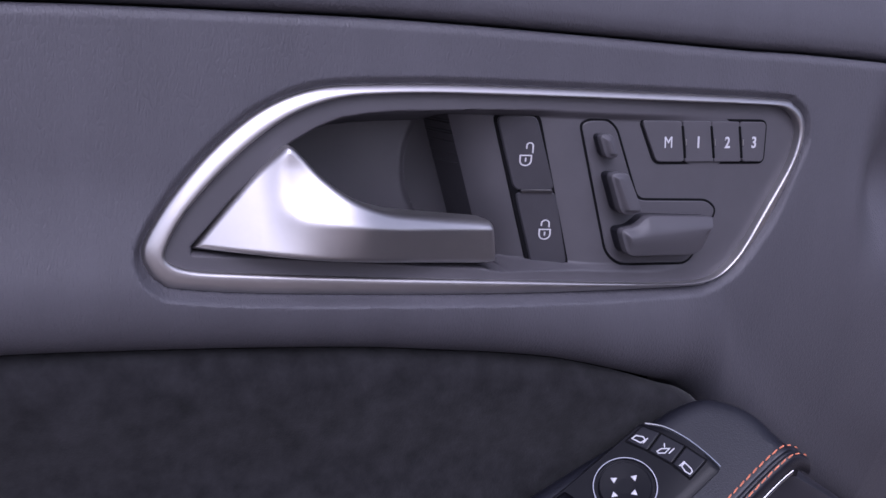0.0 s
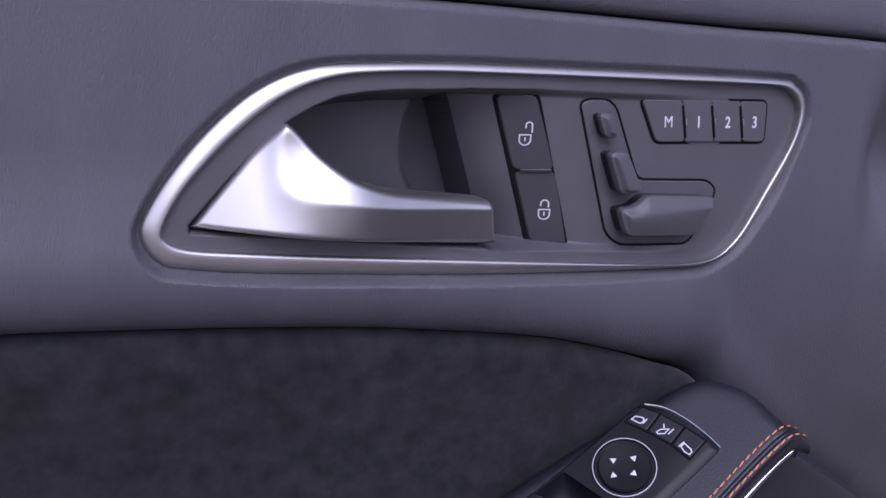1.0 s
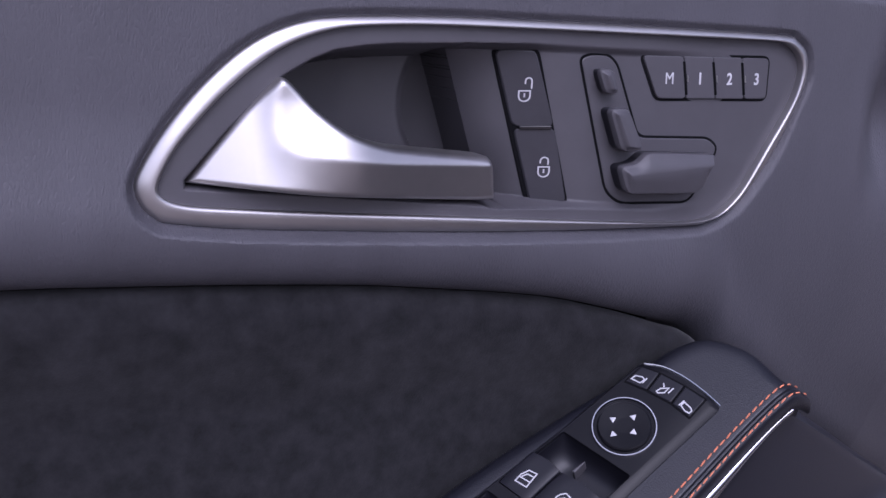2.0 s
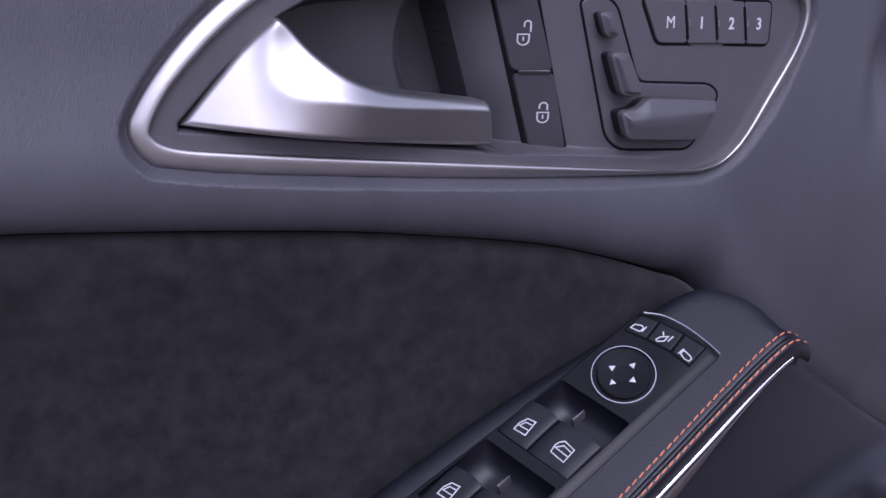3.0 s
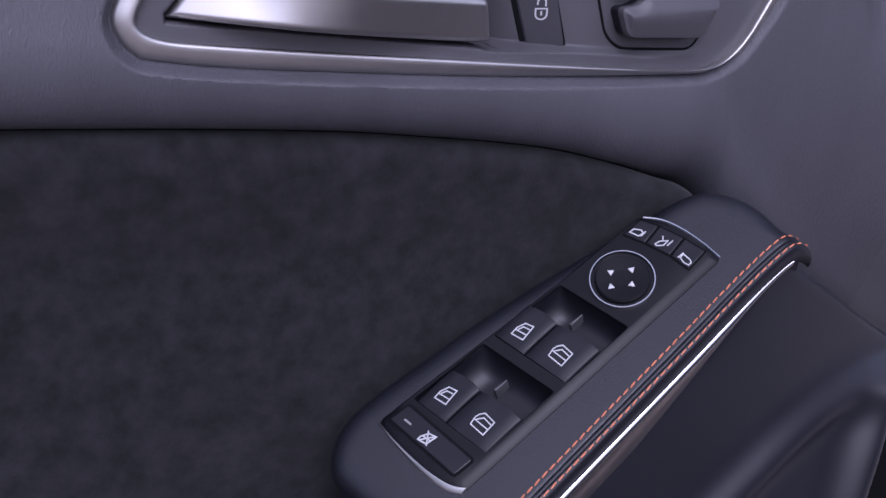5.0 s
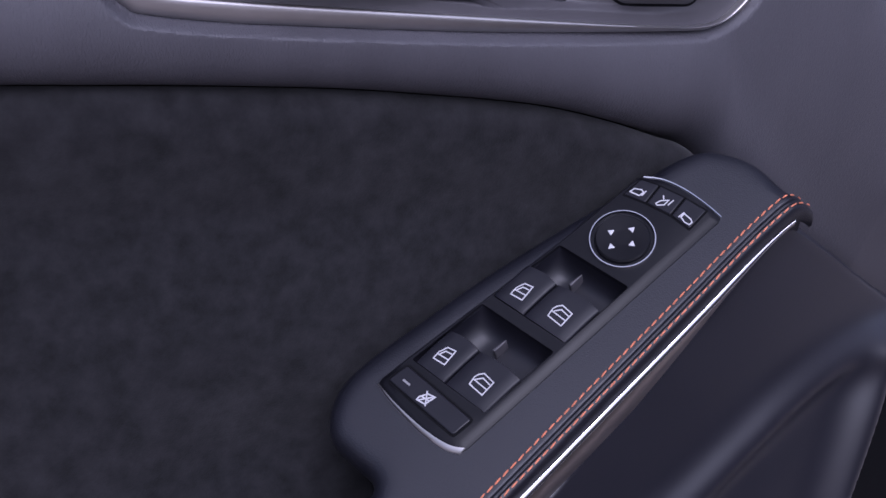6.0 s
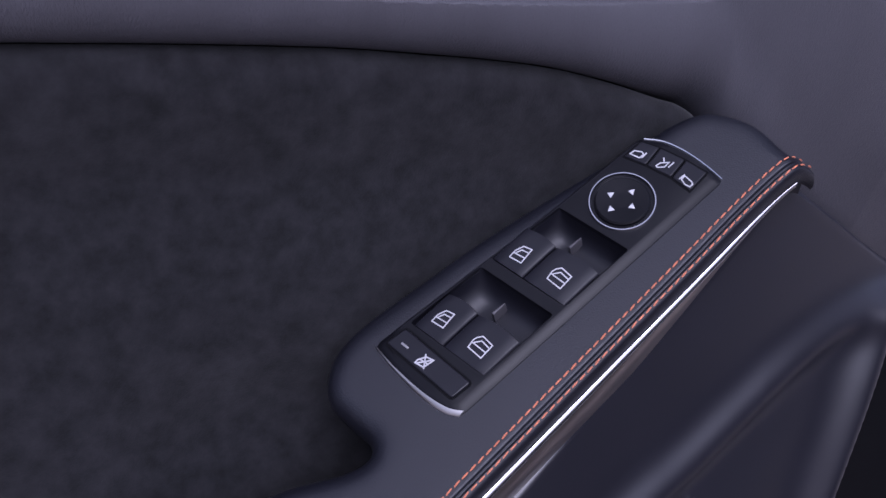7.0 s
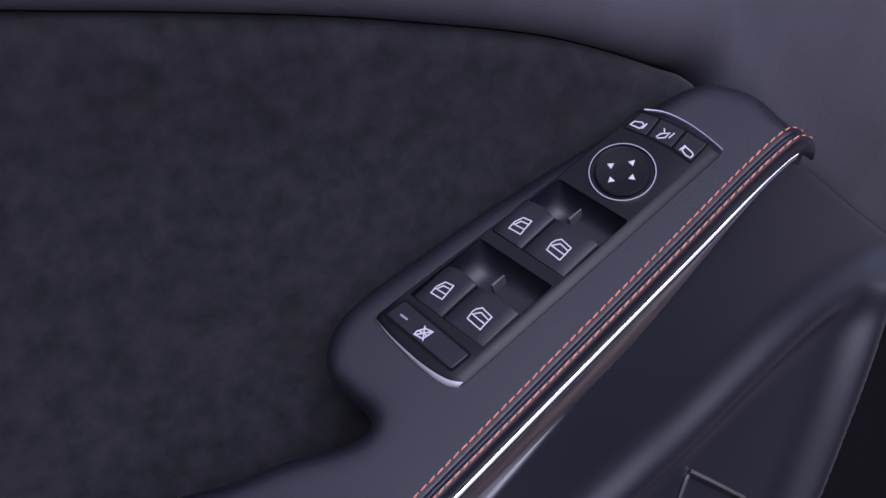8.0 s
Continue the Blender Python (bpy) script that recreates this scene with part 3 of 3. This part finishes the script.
# ---- armrest: its own plane, u along it up to the front, v across it to the door, w out of it ----
ARM = Matrix(((0.8639, -0.2962, -0.4074, -0.0038), (0.0687, 0.8706, -0.4871, -0.0270), (0.4990, 0.3928, 0.7725, -0.1487), (0, 0, 0, 1)))


def on_arm(lift=0.0):
    return lambda u, v, w: tuple(ARM @ Vector((u, v, w + lift)))


seam_line = line_of([(-0.34, -0.0639), (-0.22, -0.0554), (-0.1384, -0.0501), (-0.0534, -0.0449), (0.0183, -0.0407), (0.0567, -0.0382), (0.0800, -0.0374), (0.0936, -0.0380), (0.1035, -0.0405), (0.112, -0.0435)])


def filled(name, rings, hole, place, mat, parent, label="", bend=None):
    """Rings as in stack(), the last one closed by a flat field with a hole in it; hole: rings going down; bend: moves all points at the end."""
    bm = bmesh.new()
    def loop(o, h):
        return [bm.verts.new(place(a, b, c)) for (a, b), c in zip(o, np.broadcast_to(h, len(o)))]
    def wall(p, q):
        for i in range(len(p)):
            bm.faces.new((p[i], p[(i + 1) % len(p)], q[(i + 1) % len(p)], q[i]))
    made = [loop(*r) for r in rings]
    for p, q in zip(made, made[1:]):
        wall(p, q)
    edges = [bm.edges.get((made[-1][i - 1], made[-1][i])) for i in range(len(made[-1]))]
    for hs in hole:
        hm = [loop(*r) for r in hs]
        for p, q in zip(hm, hm[1:]):
            wall(p, q)
        es = [bm.edges.get((hm[0][i - 1], hm[0][i])) or bm.edges.new((hm[0][i - 1], hm[0][i])) for i in range(len(hm[0]))]
        edges += es
    got = bmesh.ops.triangle_fill(bm, use_beauty=True, use_dissolve=False, edges=edges)
    if bend:
        inner = {e for f in got["geom"] if isinstance(f, bmesh.types.BMFace) for e in f.edges}
        bmesh.ops.subdivide_edges(bm, edges=[e for e in inner if e.calc_length() > 0.006], cuts=6, use_grid_fill=True)
        for v in bm.verts:
            v.co = bend(*v.co)
    bmesh.ops.recalc_face_normals(bm, faces=bm.faces)
    for f in bm.faces:
        f.smooth = True
    for e in bm.edges:
        e.smooth = len(e.link_faces) == 2 and e.calc_face_angle(0) < radians(40)
    me = bpy.data.meshes.new(name)
    bm.to_mesh(me)
    bm.free()
    me.materials.append(mat)
    ob = new(name, me)
    ob.parent = parent
    if label:
        ob["label"] = label
    return ob


PLATE_OUT = [(-0.1030, 0.0270), (-0.0849, 0.0262), (0.0038, 0.0213), (0.0559, 0.0205), (0.0620, 0.0110), (0.0648, 0.0000), (0.0655, -0.0120), (0.0650, -0.0234), (-0.0965, -0.0250), (-0.1005, -0.0180), (-0.1030, -0.0050), (-0.1040, 0.0130)]


def dive(u):
    """How far the front end of the roll bends down into the panel."""
    return 0.016 * np.clip((np.asarray(u) - 0.090) / 0.0155, 0, 1.35) ** 2.2


def build_armrest():
    h = holder("armrest", (0, 0, 0), "dark leather armrest with twin orange stitching", "armrest")
    place = on_arm()
    us = np.linspace(0.1035, -0.34, 120)
    outer = np.stack([us, seam_line(us)], 1)
    edge = through_points([(-0.34, 0.075), (-0.28, 0.056), (-0.2175, 0.0263), (-0.1951, 0.0145), (-0.1710, 0.0054), (-0.1487, -0.0062), (-0.1370, -0.0085), (-0.1330, -0.0030), (-0.1345, 0.0100), (-0.1350, 0.0239),
        (-0.1285, 0.0339), (-0.1161, 0.0408), (-0.0984, 0.0425), (-0.0667, 0.0400), (-0.0312, 0.0366), (0.0157, 0.0293), (0.0586, 0.0212), (0.0722, 0.0193), (0.0851, 0.0152),
        (0.0925, 0.0096), (0.0990, -0.0018), (0.1024, -0.0158), (0.1030, -0.0290)], 260)
    loop = np.vstack([outer, edge])
    loop = even(loop, 420, True)
    d = np.abs(loop[:, 1] - seam_line(loop[:, 0]))
    near = np.where(d < 0.002, 0.14, 1.0)[:, None]
    for _ in range(4):
        near = (np.roll(near, 1, 0) + near + np.roll(near, -1, 0)) / 3
    g = shrink(loop, 1.0) - loop
    rings = [(loop + g * 0.004 * near, -0.050), (loop, -0.0150 * near[:, 0]), (loop + g * 0.0002 * near, -0.0105 * near[:, 0]), (loop + g * 0.0012 * near, -0.0065 * near[:, 0]), (loop + g * 0.0032 * near, -0.0030 * near[:, 0]), (loop + g * 0.0058 * near, -0.0008 * near[:, 0]), (loop + g * 0.0090 * near, -0.0002 * near[:, 0]), (loop + g * 0.0120 * near, 0.0)]
    cut = shrink(rounded(PLATE_OUT, 0.004, 3), 0.002)
    nose = lambda u, v, w: place(u, v, w - float(dive(u)) * float(sstep((-0.008 - v) / 0.026)))
    filled("pad", rings, [[(cut, 0.0), (cut, -0.02)]], lambda u, v, w: (u, v, w), PAD_LEATHER, h, "smooth dark leather pad", bend=nose)
    spine = np.stack([np.linspace(0.1050, -0.34, 240), seam_line(np.linspace(0.1050, -0.34, 240))], 1)
    fall = dive(spine[:, 0])
    roll = [(0.0004, -0.006), (0.0006, -0.0025), (0.0012, -0.0008), (0.0022, 0.0), (0.0036, -0.0003), (0.0048, -0.0018), (0.0053, -0.0045), (0.0054, -0.010), (0.0040, -0.014)]
    sweep("edge_roll", spine, roll, place, PAD_LEATHER, h, "leather outer edge roll", closed=True, drop=fall)
    sweep("seam", spine, [(-0.002, -0.0020), (0.0, -0.0014), (0.002, -0.0020)], place, PAD_LEATHER, h, drop=fall)
    strip = spine[(spine[:, 0] < 0.0955)]
    slim = 0.22 + 0.58 * sstep((0.100 - strip[:, 0]) / 0.06)
    sweep("chrome_strip", strip, [(0.0042, -0.0135), (0.0048, -0.0112), (0.0058, -0.0104), (0.0070, -0.0108), (0.0080, -0.0124), (0.0080, -0.0140), (0.0045, -0.0150)], place, CHROME, h, "bright chrome strip", closed=True, about=((0.0050, -0.0125), slim))
    sweep("trim_strip", strip, [(0.0050, -0.0142), (0.0070, -0.018), (0.0080, -0.026), (0.0078, -0.040), (0.004, -0.045)], place, BRUSHED, h, "dark brushed metal side trim", about=((0.0050, -0.0142), 0.08 + 0.92 * sstep((0.0955 - strip[:, 0]) / 0.15)))
    # stitches: one mesh shared by all
    base = None
    for off, a, b in ((-0.0031, -0.30, 0.1040), (0.0030, -0.30, 0.1045)):
        uu = np.linspace(a, b, 1200)
        pts = np.stack([uu, seam_line(uu)], 1)
        t = np.gradient(pts, axis=0)
        t /= np.linalg.norm(t, axis=1)[:, None]
        pts = pts + np.stack([t[:, 1], -t[:, 0]], 1) * off
        ev = even(pts, int(0.405 / 0.0046))
        for p, q in zip(ev, ev[1:]):
            m, dirn = (p + q) / 2, (q - p)
            if base is None:
                n, rg = 6, []
                for x, r in ((-0.0019, 0.00010), (-0.0015, 0.00034), (0.0, 0.00042), (0.0015, 0.00034), (0.0019, 0.00010)):
                    rg.append([(x, r * math.cos(2 * math.pi * k / n), r * math.sin(2 * math.pi * k / n) - 0.1 * abs(x)) for k in range(n)])
                vs = [v for r in rg for v in r]
                fs = [[i * n + k, i * n + (k + 1) % n, (i + 1) * n + (k + 1) % n, (i + 1) * n + k] for i in range(4) for k in range(n)] + [list(range(n))[::-1], [4 * n + k for k in range(n)]]
                st = mesh_ob("stitch", vs, fs, THREAD, h)
                base = st
            else:
                st = new("stitch", base.data)
                st.parent = h
            ang = math.atan2(dirn[1], dirn[0]) + 0.10 + random.uniform(-0.05, 0.05)
            st.matrix_basis = ARM @ Matrix.Translation((m[0], m[1], (0.0005 if off < 0 else 0.0006) - float(dive(m[0])))) @ Matrix.Rotation(ang, 4, "Z") @ Matrix.Rotation(math.atan(float(dive(m[0] + 0.0005) - dive(m[0] - 0.0005)) / 0.001), 4, "Y")
    return h


SIGN_DOOR_SIDE = [[(-4.5, 2.4), (-0.7, 2.7), (3.4, 1.3), (4.8, -2.7), (-3.0, -3.7), (-4.5, 2.4)], [(-1.8, 2.6), (-0.3, -3.2)], [(-1.2, 1.7), (1.6, 0.6), (2.6, -2.6)]]
SIGN_SEAT_SIDE = [[(-4.2, 2.8), (-0.4, 3.6), (1.6, 3.1), (3.7, 1.6), (3.8, -4.5), (-3.6, -5.0), (-4.2, 2.8)], [(-1.4, 3.2), (-0.5, -4.9)], [(-1.0, 2.5), (1.9, 0.4), (1.9, -4.3)]]
SIGN_LOCKED = [[(-3.0, 2.1), (-1.3, 2.3), (2.3, 0.6), (3.6, -2.9), (-1.7, -2.2), (-3.0, 2.1)], [(3.0, 1.8), (-2.3, -3.0)], [(-2.6, 1.4), (2.9, -2.2)], [(-0.4, 1.6), (0.6, -2.4)]]
MIRROR_SIGNS = [
    [[(-2.5, 2.6), (0.1, 2.4), (2.0, -0.6), (1.5, -2.3), (-1.2, -2.0), (-2.5, 2.6)], [(3.0, -2.6), (-0.6, -2.9)]],
    [[(-1.9, 1.6), (0.6, 1.1), (3.4, -1.5), (0.1, -1.7), (-2.2, 0.5), (-1.9, 1.6)], [(5.0, -3.1), (1.1, -3.1)], [(3.7, 2.1), (2.1, 0.4)]],
    [[(-0.8, 3.0), (1.6, 3.1), (1.4, -1.1), (0.6, -2.5), (-1.2, -2.5), (-1.7, -0.1), (-0.8, 3.0)], [(-1.6, 3.8), (2.1, 3.6)]]]


def sign_at(sign, cu, cv):
    return [[(cu + a * 0.001, cv + b * 0.001) for a, b in line] for line in sign]


def build_window_switches():
    h = holder("window_switch_panel", (0, 0, 0), "black window and mirror switch panel in the armrest", "switch panel")
    place = on_arm()
    o = rounded(PLATE_OUT, 0.003, 3)
    top = o.copy()
    top[:, 1] = np.where(o[:, 1] < -0.015, o[:, 1] + 0.0050, o[:, 1] - 0.0010 * (o[:, 1] > 0.012))
    top[:, 0] = o[:, 0] - 0.0012 * (o[:, 0] > 0.05) + 0.0030 * (o[:, 0] < -0.090)
    wells = [[(-0.0372, 0.0222), (0.0030, 0.0198), (0.0095, -0.0186), (-0.0300, -0.0190)], [(-0.0845, 0.0240), (-0.0432, 0.0226), (-0.0362, -0.0183), (-0.0772, -0.0186)]]
    holes = []
    for w in wells:
        r = rounded(w, 0.0016, 4)
        holes.append([(r, 0.0016), (shrink(r, 0.0004), 0.0010), (shrink(r, 0.0006), -0.006), (shrink(r, 0.0012), -0.020)])
    filled("plate", [(o, -0.006), (o, 0.0002), (o * 0.93 + top * 0.07, 0.0005), (top, 0.0016)], holes, place, PLATE, h)
    for w in wells:
        # a scooped trough: steep front, a broad fillet at the door side
        bl_, fl_, fr_, br_ = (np.array(q) for q in w)
        p, q = np.meshgrid(np.linspace(0, 1, 30), np.linspace(0, 1, 34))
        back_side, front_side = bl_ + (br_ - bl_) * q[..., None], fl_ + (fr_ - fl_) * q[..., None]
        uv = back_side + (front_side - back_side) * p[..., None]
        du, dv, de = (1 - p) * 0.040, q * 0.040, (1 - q) * 0.040
        bend = lambda d, r: np.sqrt(np.clip(1 - np.clip(1 - d / r, 0, 1) ** 2, 0, 1))
        deep = 0.0012 - 0.0125 * bend(du, 0.010) * bend(dv, 0.013) * bend(de, 0.003)
        P = np.array([place(a, b, c) for a, b, c in zip(uv[..., 0].ravel(), uv[..., 1].ravel(), deep.ravel())]).reshape(34, 30, 3)
        sheet("well", P[..., 0], P[..., 1], P[..., 2], SWITCH, h)
    # rear metal end and front metal edge
    end = through_points([(-0.1036, 0.0265), (-0.1046, 0.0130), (-0.1038, -0.0050), (-0.1012, -0.0180), (-0.0975, -0.0243)], 40)
    w = np.linspace(0, 1, 40)
    prof = np.stack([end + np.stack([0.0002 + 0 * w, 0 * w], 1), end + np.stack([0.0005 + 0.0032 * w ** 0.8, 0 * w], 1)], 0)
    vs, fs = [], []
    for k in range(40):
        a, b = prof[0, k], prof[1, k]
        m = (a + b) / 2
        vs += [place(*a, -0.001), place(*(a * 0.9 + b * 0.1), 0.0006), place(*m, 0.0016), place(*b, 0.0019), place(*b, -0.001)]
        if k:
            s = 5 * (k - 1)
            fs += [[s + j, s + (j + 1) % 5, s + 5 + (j + 1) % 5, s + 5 + j] for j in range(5)]
    fs += [list(range(5)), list(range(195, 200))[::-1]]
    mesh_ob("end_trim", vs, fs, SATIN, h, "satin metal end piece")
    front = through_points([(0.0572, 0.0190), (0.0625, 0.0110), (0.0653, 0.0000), (0.0660, -0.0120), (0.0655, -0.0222)], 40)
    sweep("front_trim", front, [(0.0002, -0.001), (0.0002, 0.0004), (0.0, 0.0007), (-0.0004, 0.0004), (-0.0006, -0.001)], place, CHROME, h, "thin bright edge", closed=True)
    # rockers
    for wi, (dx, sgn) in enumerate(((0.0, False), (-0.0473, True))):
        for j in range(2):
            vt, vb = ((0.0219, 0.0049) if j == 0 else (0.0045, -0.0186))
            n = 18
            t = np.linspace(0, 1, n)
            top_w = 0.0016 + 0.0024 * t ** 0.8 - 0.0006 * t ** 6
            vv = np.r_[vb, vb + 0.0004, np.linspace(vb + 0.0012, vt - 0.0012, 5), vt - 0.0004, vt]
            soft = np.r_[0.0010, 0.0003, np.zeros(5), 0.0003, 0.0010]
            vs, fs = [], []
            for v, sf in zip(vv, soft):
                r = (0.0225 - v) / 0.041
                ub, uf = -0.0365 + 0.0068 * r + dx, -0.0160 + 0.0070 * r + 0.0014 * math.sin(math.pi * np.clip((v - vb) / (vt - vb), 0, 1)) + dx
                line = [(ub, -0.012)] + [(ub + (uf - ub) * k, tw - sf) for k, tw in zip(t, top_w)] + [(uf + 0.0004, top_w[-1] - sf - 0.0012), (uf - 0.0012, -0.005), (uf - 0.004, -0.012)]
                vs += [place(u, v, w) for u, w in line]
            k = n + 4
            for a in range(len(vv) - 1):
                fs += [[a * k + b, a * k + b + 1, (a + 1) * k + b + 1, (a + 1) * k + b] for b in range(k - 1)]
            fs += [list(range(k)), [(len(vv) - 1) * k + b for b in range(k)][::-1]]
            rk = mesh_ob("rocker", vs, fs, SWITCH, h, angle=40)
            cu, cv = (((-0.0263, 0.0141), (-0.0221, -0.0065)), ((-0.0726, 0.0147), (-0.0693, -0.0066)))[wi][j]
            wq = lambda u, v, c, dx=dx: place(u, v, c + 0.0001 + float(np.interp((u - dx + 0.0365 - 0.0068 * (0.0225 - v) / 0.041) / 0.0205, t, top_w)))
            ribbon("window_sign", sign_at((SIGN_DOOR_SIDE, SIGN_SEAT_SIDE)[j], cu, cv), 0.0005, wq, WHITE, rk, "white print")
        # finger ribs on the well's back
        for cu, cv in ((0.0015, 0.0035),):
            key("rib", [(cu - 0.0085 + dx, cv + 0.0003), (cu - 0.0008 + dx, cv - 0.0002), (cu - 0.0008 + dx, cv - 0.0009), (cu - 0.0085 + dx, cv - 0.0012)], place, FACE, h, r=0.0003, h0=-0.014, h=-0.0030, soft=0.0004)
    # child lock key
    cl = [(-0.0985, 0.0235), (-0.0940, -0.0165), (-0.0836, -0.0169), (-0.0878, 0.0228)]
    key("gap", shrink(rounded(cl, 0.001, 3), -0.0010), place, GAP, h, r=0.0002, n=2, h0=-0.002, h=0.0018, soft=0.0001)
    ck = key("child_lock_key", cl, place, SWITCH, h, r=0.0015, h=0.0026, soft=0.0006)
    up = on_arm(0.0027)
    ribbon("window_lock_sign", sign_at(SIGN_LOCKED, -0.0922, 0.0049), 0.0006, up, WHITE, ck, "white print")
    key("indicator", [(-0.0942, 0.0185), (-0.0932, 0.0186), (-0.0926, 0.0145), (-0.0935, 0.0143)], up, SATIN, ck, r=0.0003, h0=-0.001, h=0.0002, soft=0.0001)
    # mirror keys
    tops, bots = [(0.0545, 0.0182), (0.0581, 0.0092), (0.0612, -0.0040), (0.0628, -0.0160)], [(0.0425, 0.0182), (0.0462, 0.0070), (0.0492, -0.0060), (0.0496, -0.0172)]
    for i in range(3):
        p = [np.array(bots[i]), np.array(tops[i]), np.array(tops[i + 1]), np.array(bots[i + 1])]
        m = sum(p) / 4
        key("gap", [m + (q - m) * 1.06 for q in p], place, GAP, h, r=0.0008, h0=-0.001, h=0.0018, soft=0.0001)
        k = key("mirror_key", [m + (q - m) * 0.92 for q in p], place, SWITCH, h, r=0.0009, h=0.0024, soft=0.0005)
        up = on_arm(0.0025)
        cu, cv = ((0.0482, 0.0140), (0.0511, 0.0018), (0.0525, -0.0130))[i]
        lines = sign_at(MIRROR_SIGNS[i], cu, cv)
        ribbon("mirror_sign", lines, 0.00055, up, WHITE, k, "white print")
    # round mirror adjuster
    cu, cv = 0.0250, 0.0010
    circ = lambda r, n=56: np.array([(cu + r * math.cos(2 * math.pi * k / n), cv + r * math.sin(2 * math.pi * k / n)) for k in range(n)])
    kb = stack("mirror_knob", [(circ(0.0142), -0.001), (circ(0.0141), 0.0009), (circ(0.0131), 0.0007), (circ(0.0128), 0.0030), (circ(0.0120), 0.0037), (circ(0.0100), 0.0036), (circ(0.004), 0.0032)], place, PLATE, h, "round black adjuster")
    stack("ring", [(circ(0.0158), 0.0010), (circ(0.0157), 0.0022), (circ(0.0153), 0.0029), (circ(0.0148), 0.0029), (circ(0.0144), 0.0022), (circ(0.0142), 0.0010)], place, CHROME, kb, "bright chrome ring", cap=False)
    up = on_arm(0.0036)
    for a, b in ((0.0233, 0.0070), (0.0312, 0.0009), (0.0178, 0.0012), (0.0255, -0.0048)):
        dx, dy = a - cu, b - cv
        l = math.hypot(dx, dy)
        dx, dy = dx / l, dy / l
        tri = [(a + dx * 0.0017, b + dy * 0.0017), (a - dx * 0.0011 - dy * 0.0016, b - dy * 0.0011 + dx * 0.0016), (a - dx * 0.0011 + dy * 0.0016, b - dy * 0.0011 - dx * 0.0016)]
        key("arrow", tri, up, WHITE, kb, "white print", r=0.0002, n=2, h0=-0.0005, h=0.0002, soft=0.0001)
    return h


build_armrest()
build_window_switches()


def build_release():
    h = holder("release_switch", (0, 0, 0), "glossy black release lever in a recessed housing", "switch")
    def place(a, b, c):
        a, b = a - 0.003, b + 0.003
        return (a, float(y_lower(np.array([a]), np.array([b]))[0]) - c, b)
    o = rounded([(0.0530, -0.2940), (0.0970, -0.3290), (0.0900, -0.3650), (0.0340, -0.3350)], 0.006, 6)
    stack("housing", [(o, -0.004), (o, 0.0015), (shrink(o, 0.001), 0.0022), (shrink(o, 0.0025), 0.0018), (shrink(o, 0.0035), -0.013)], place, GLOSS, h, "glossy black rim")
    lv = rounded([(0.0570, -0.3030), (0.0890, -0.3290), (0.0840, -0.3560), (0.0440, -0.3350)], 0.004, 6)
    stack("lever", [(lv, -0.014), (lv, -0.009), (shrink(lv, 0.0012), -0.0076), (shrink(lv, 0.003), -0.0074)], place, SWITCH, h)
    e = through_points([(0.0555, -0.2955), (0.0740, -0.3098), (0.0960, -0.3275)], 24)
    sweep("edge", e, [(0.0008, 0.001), (0.0007, 0.0026), (0.0, 0.0032), (-0.0008, 0.0026), (-0.0009, 0.001)], place, SATIN, h, "satin metal edge", closed=True)
    return h


build_release()
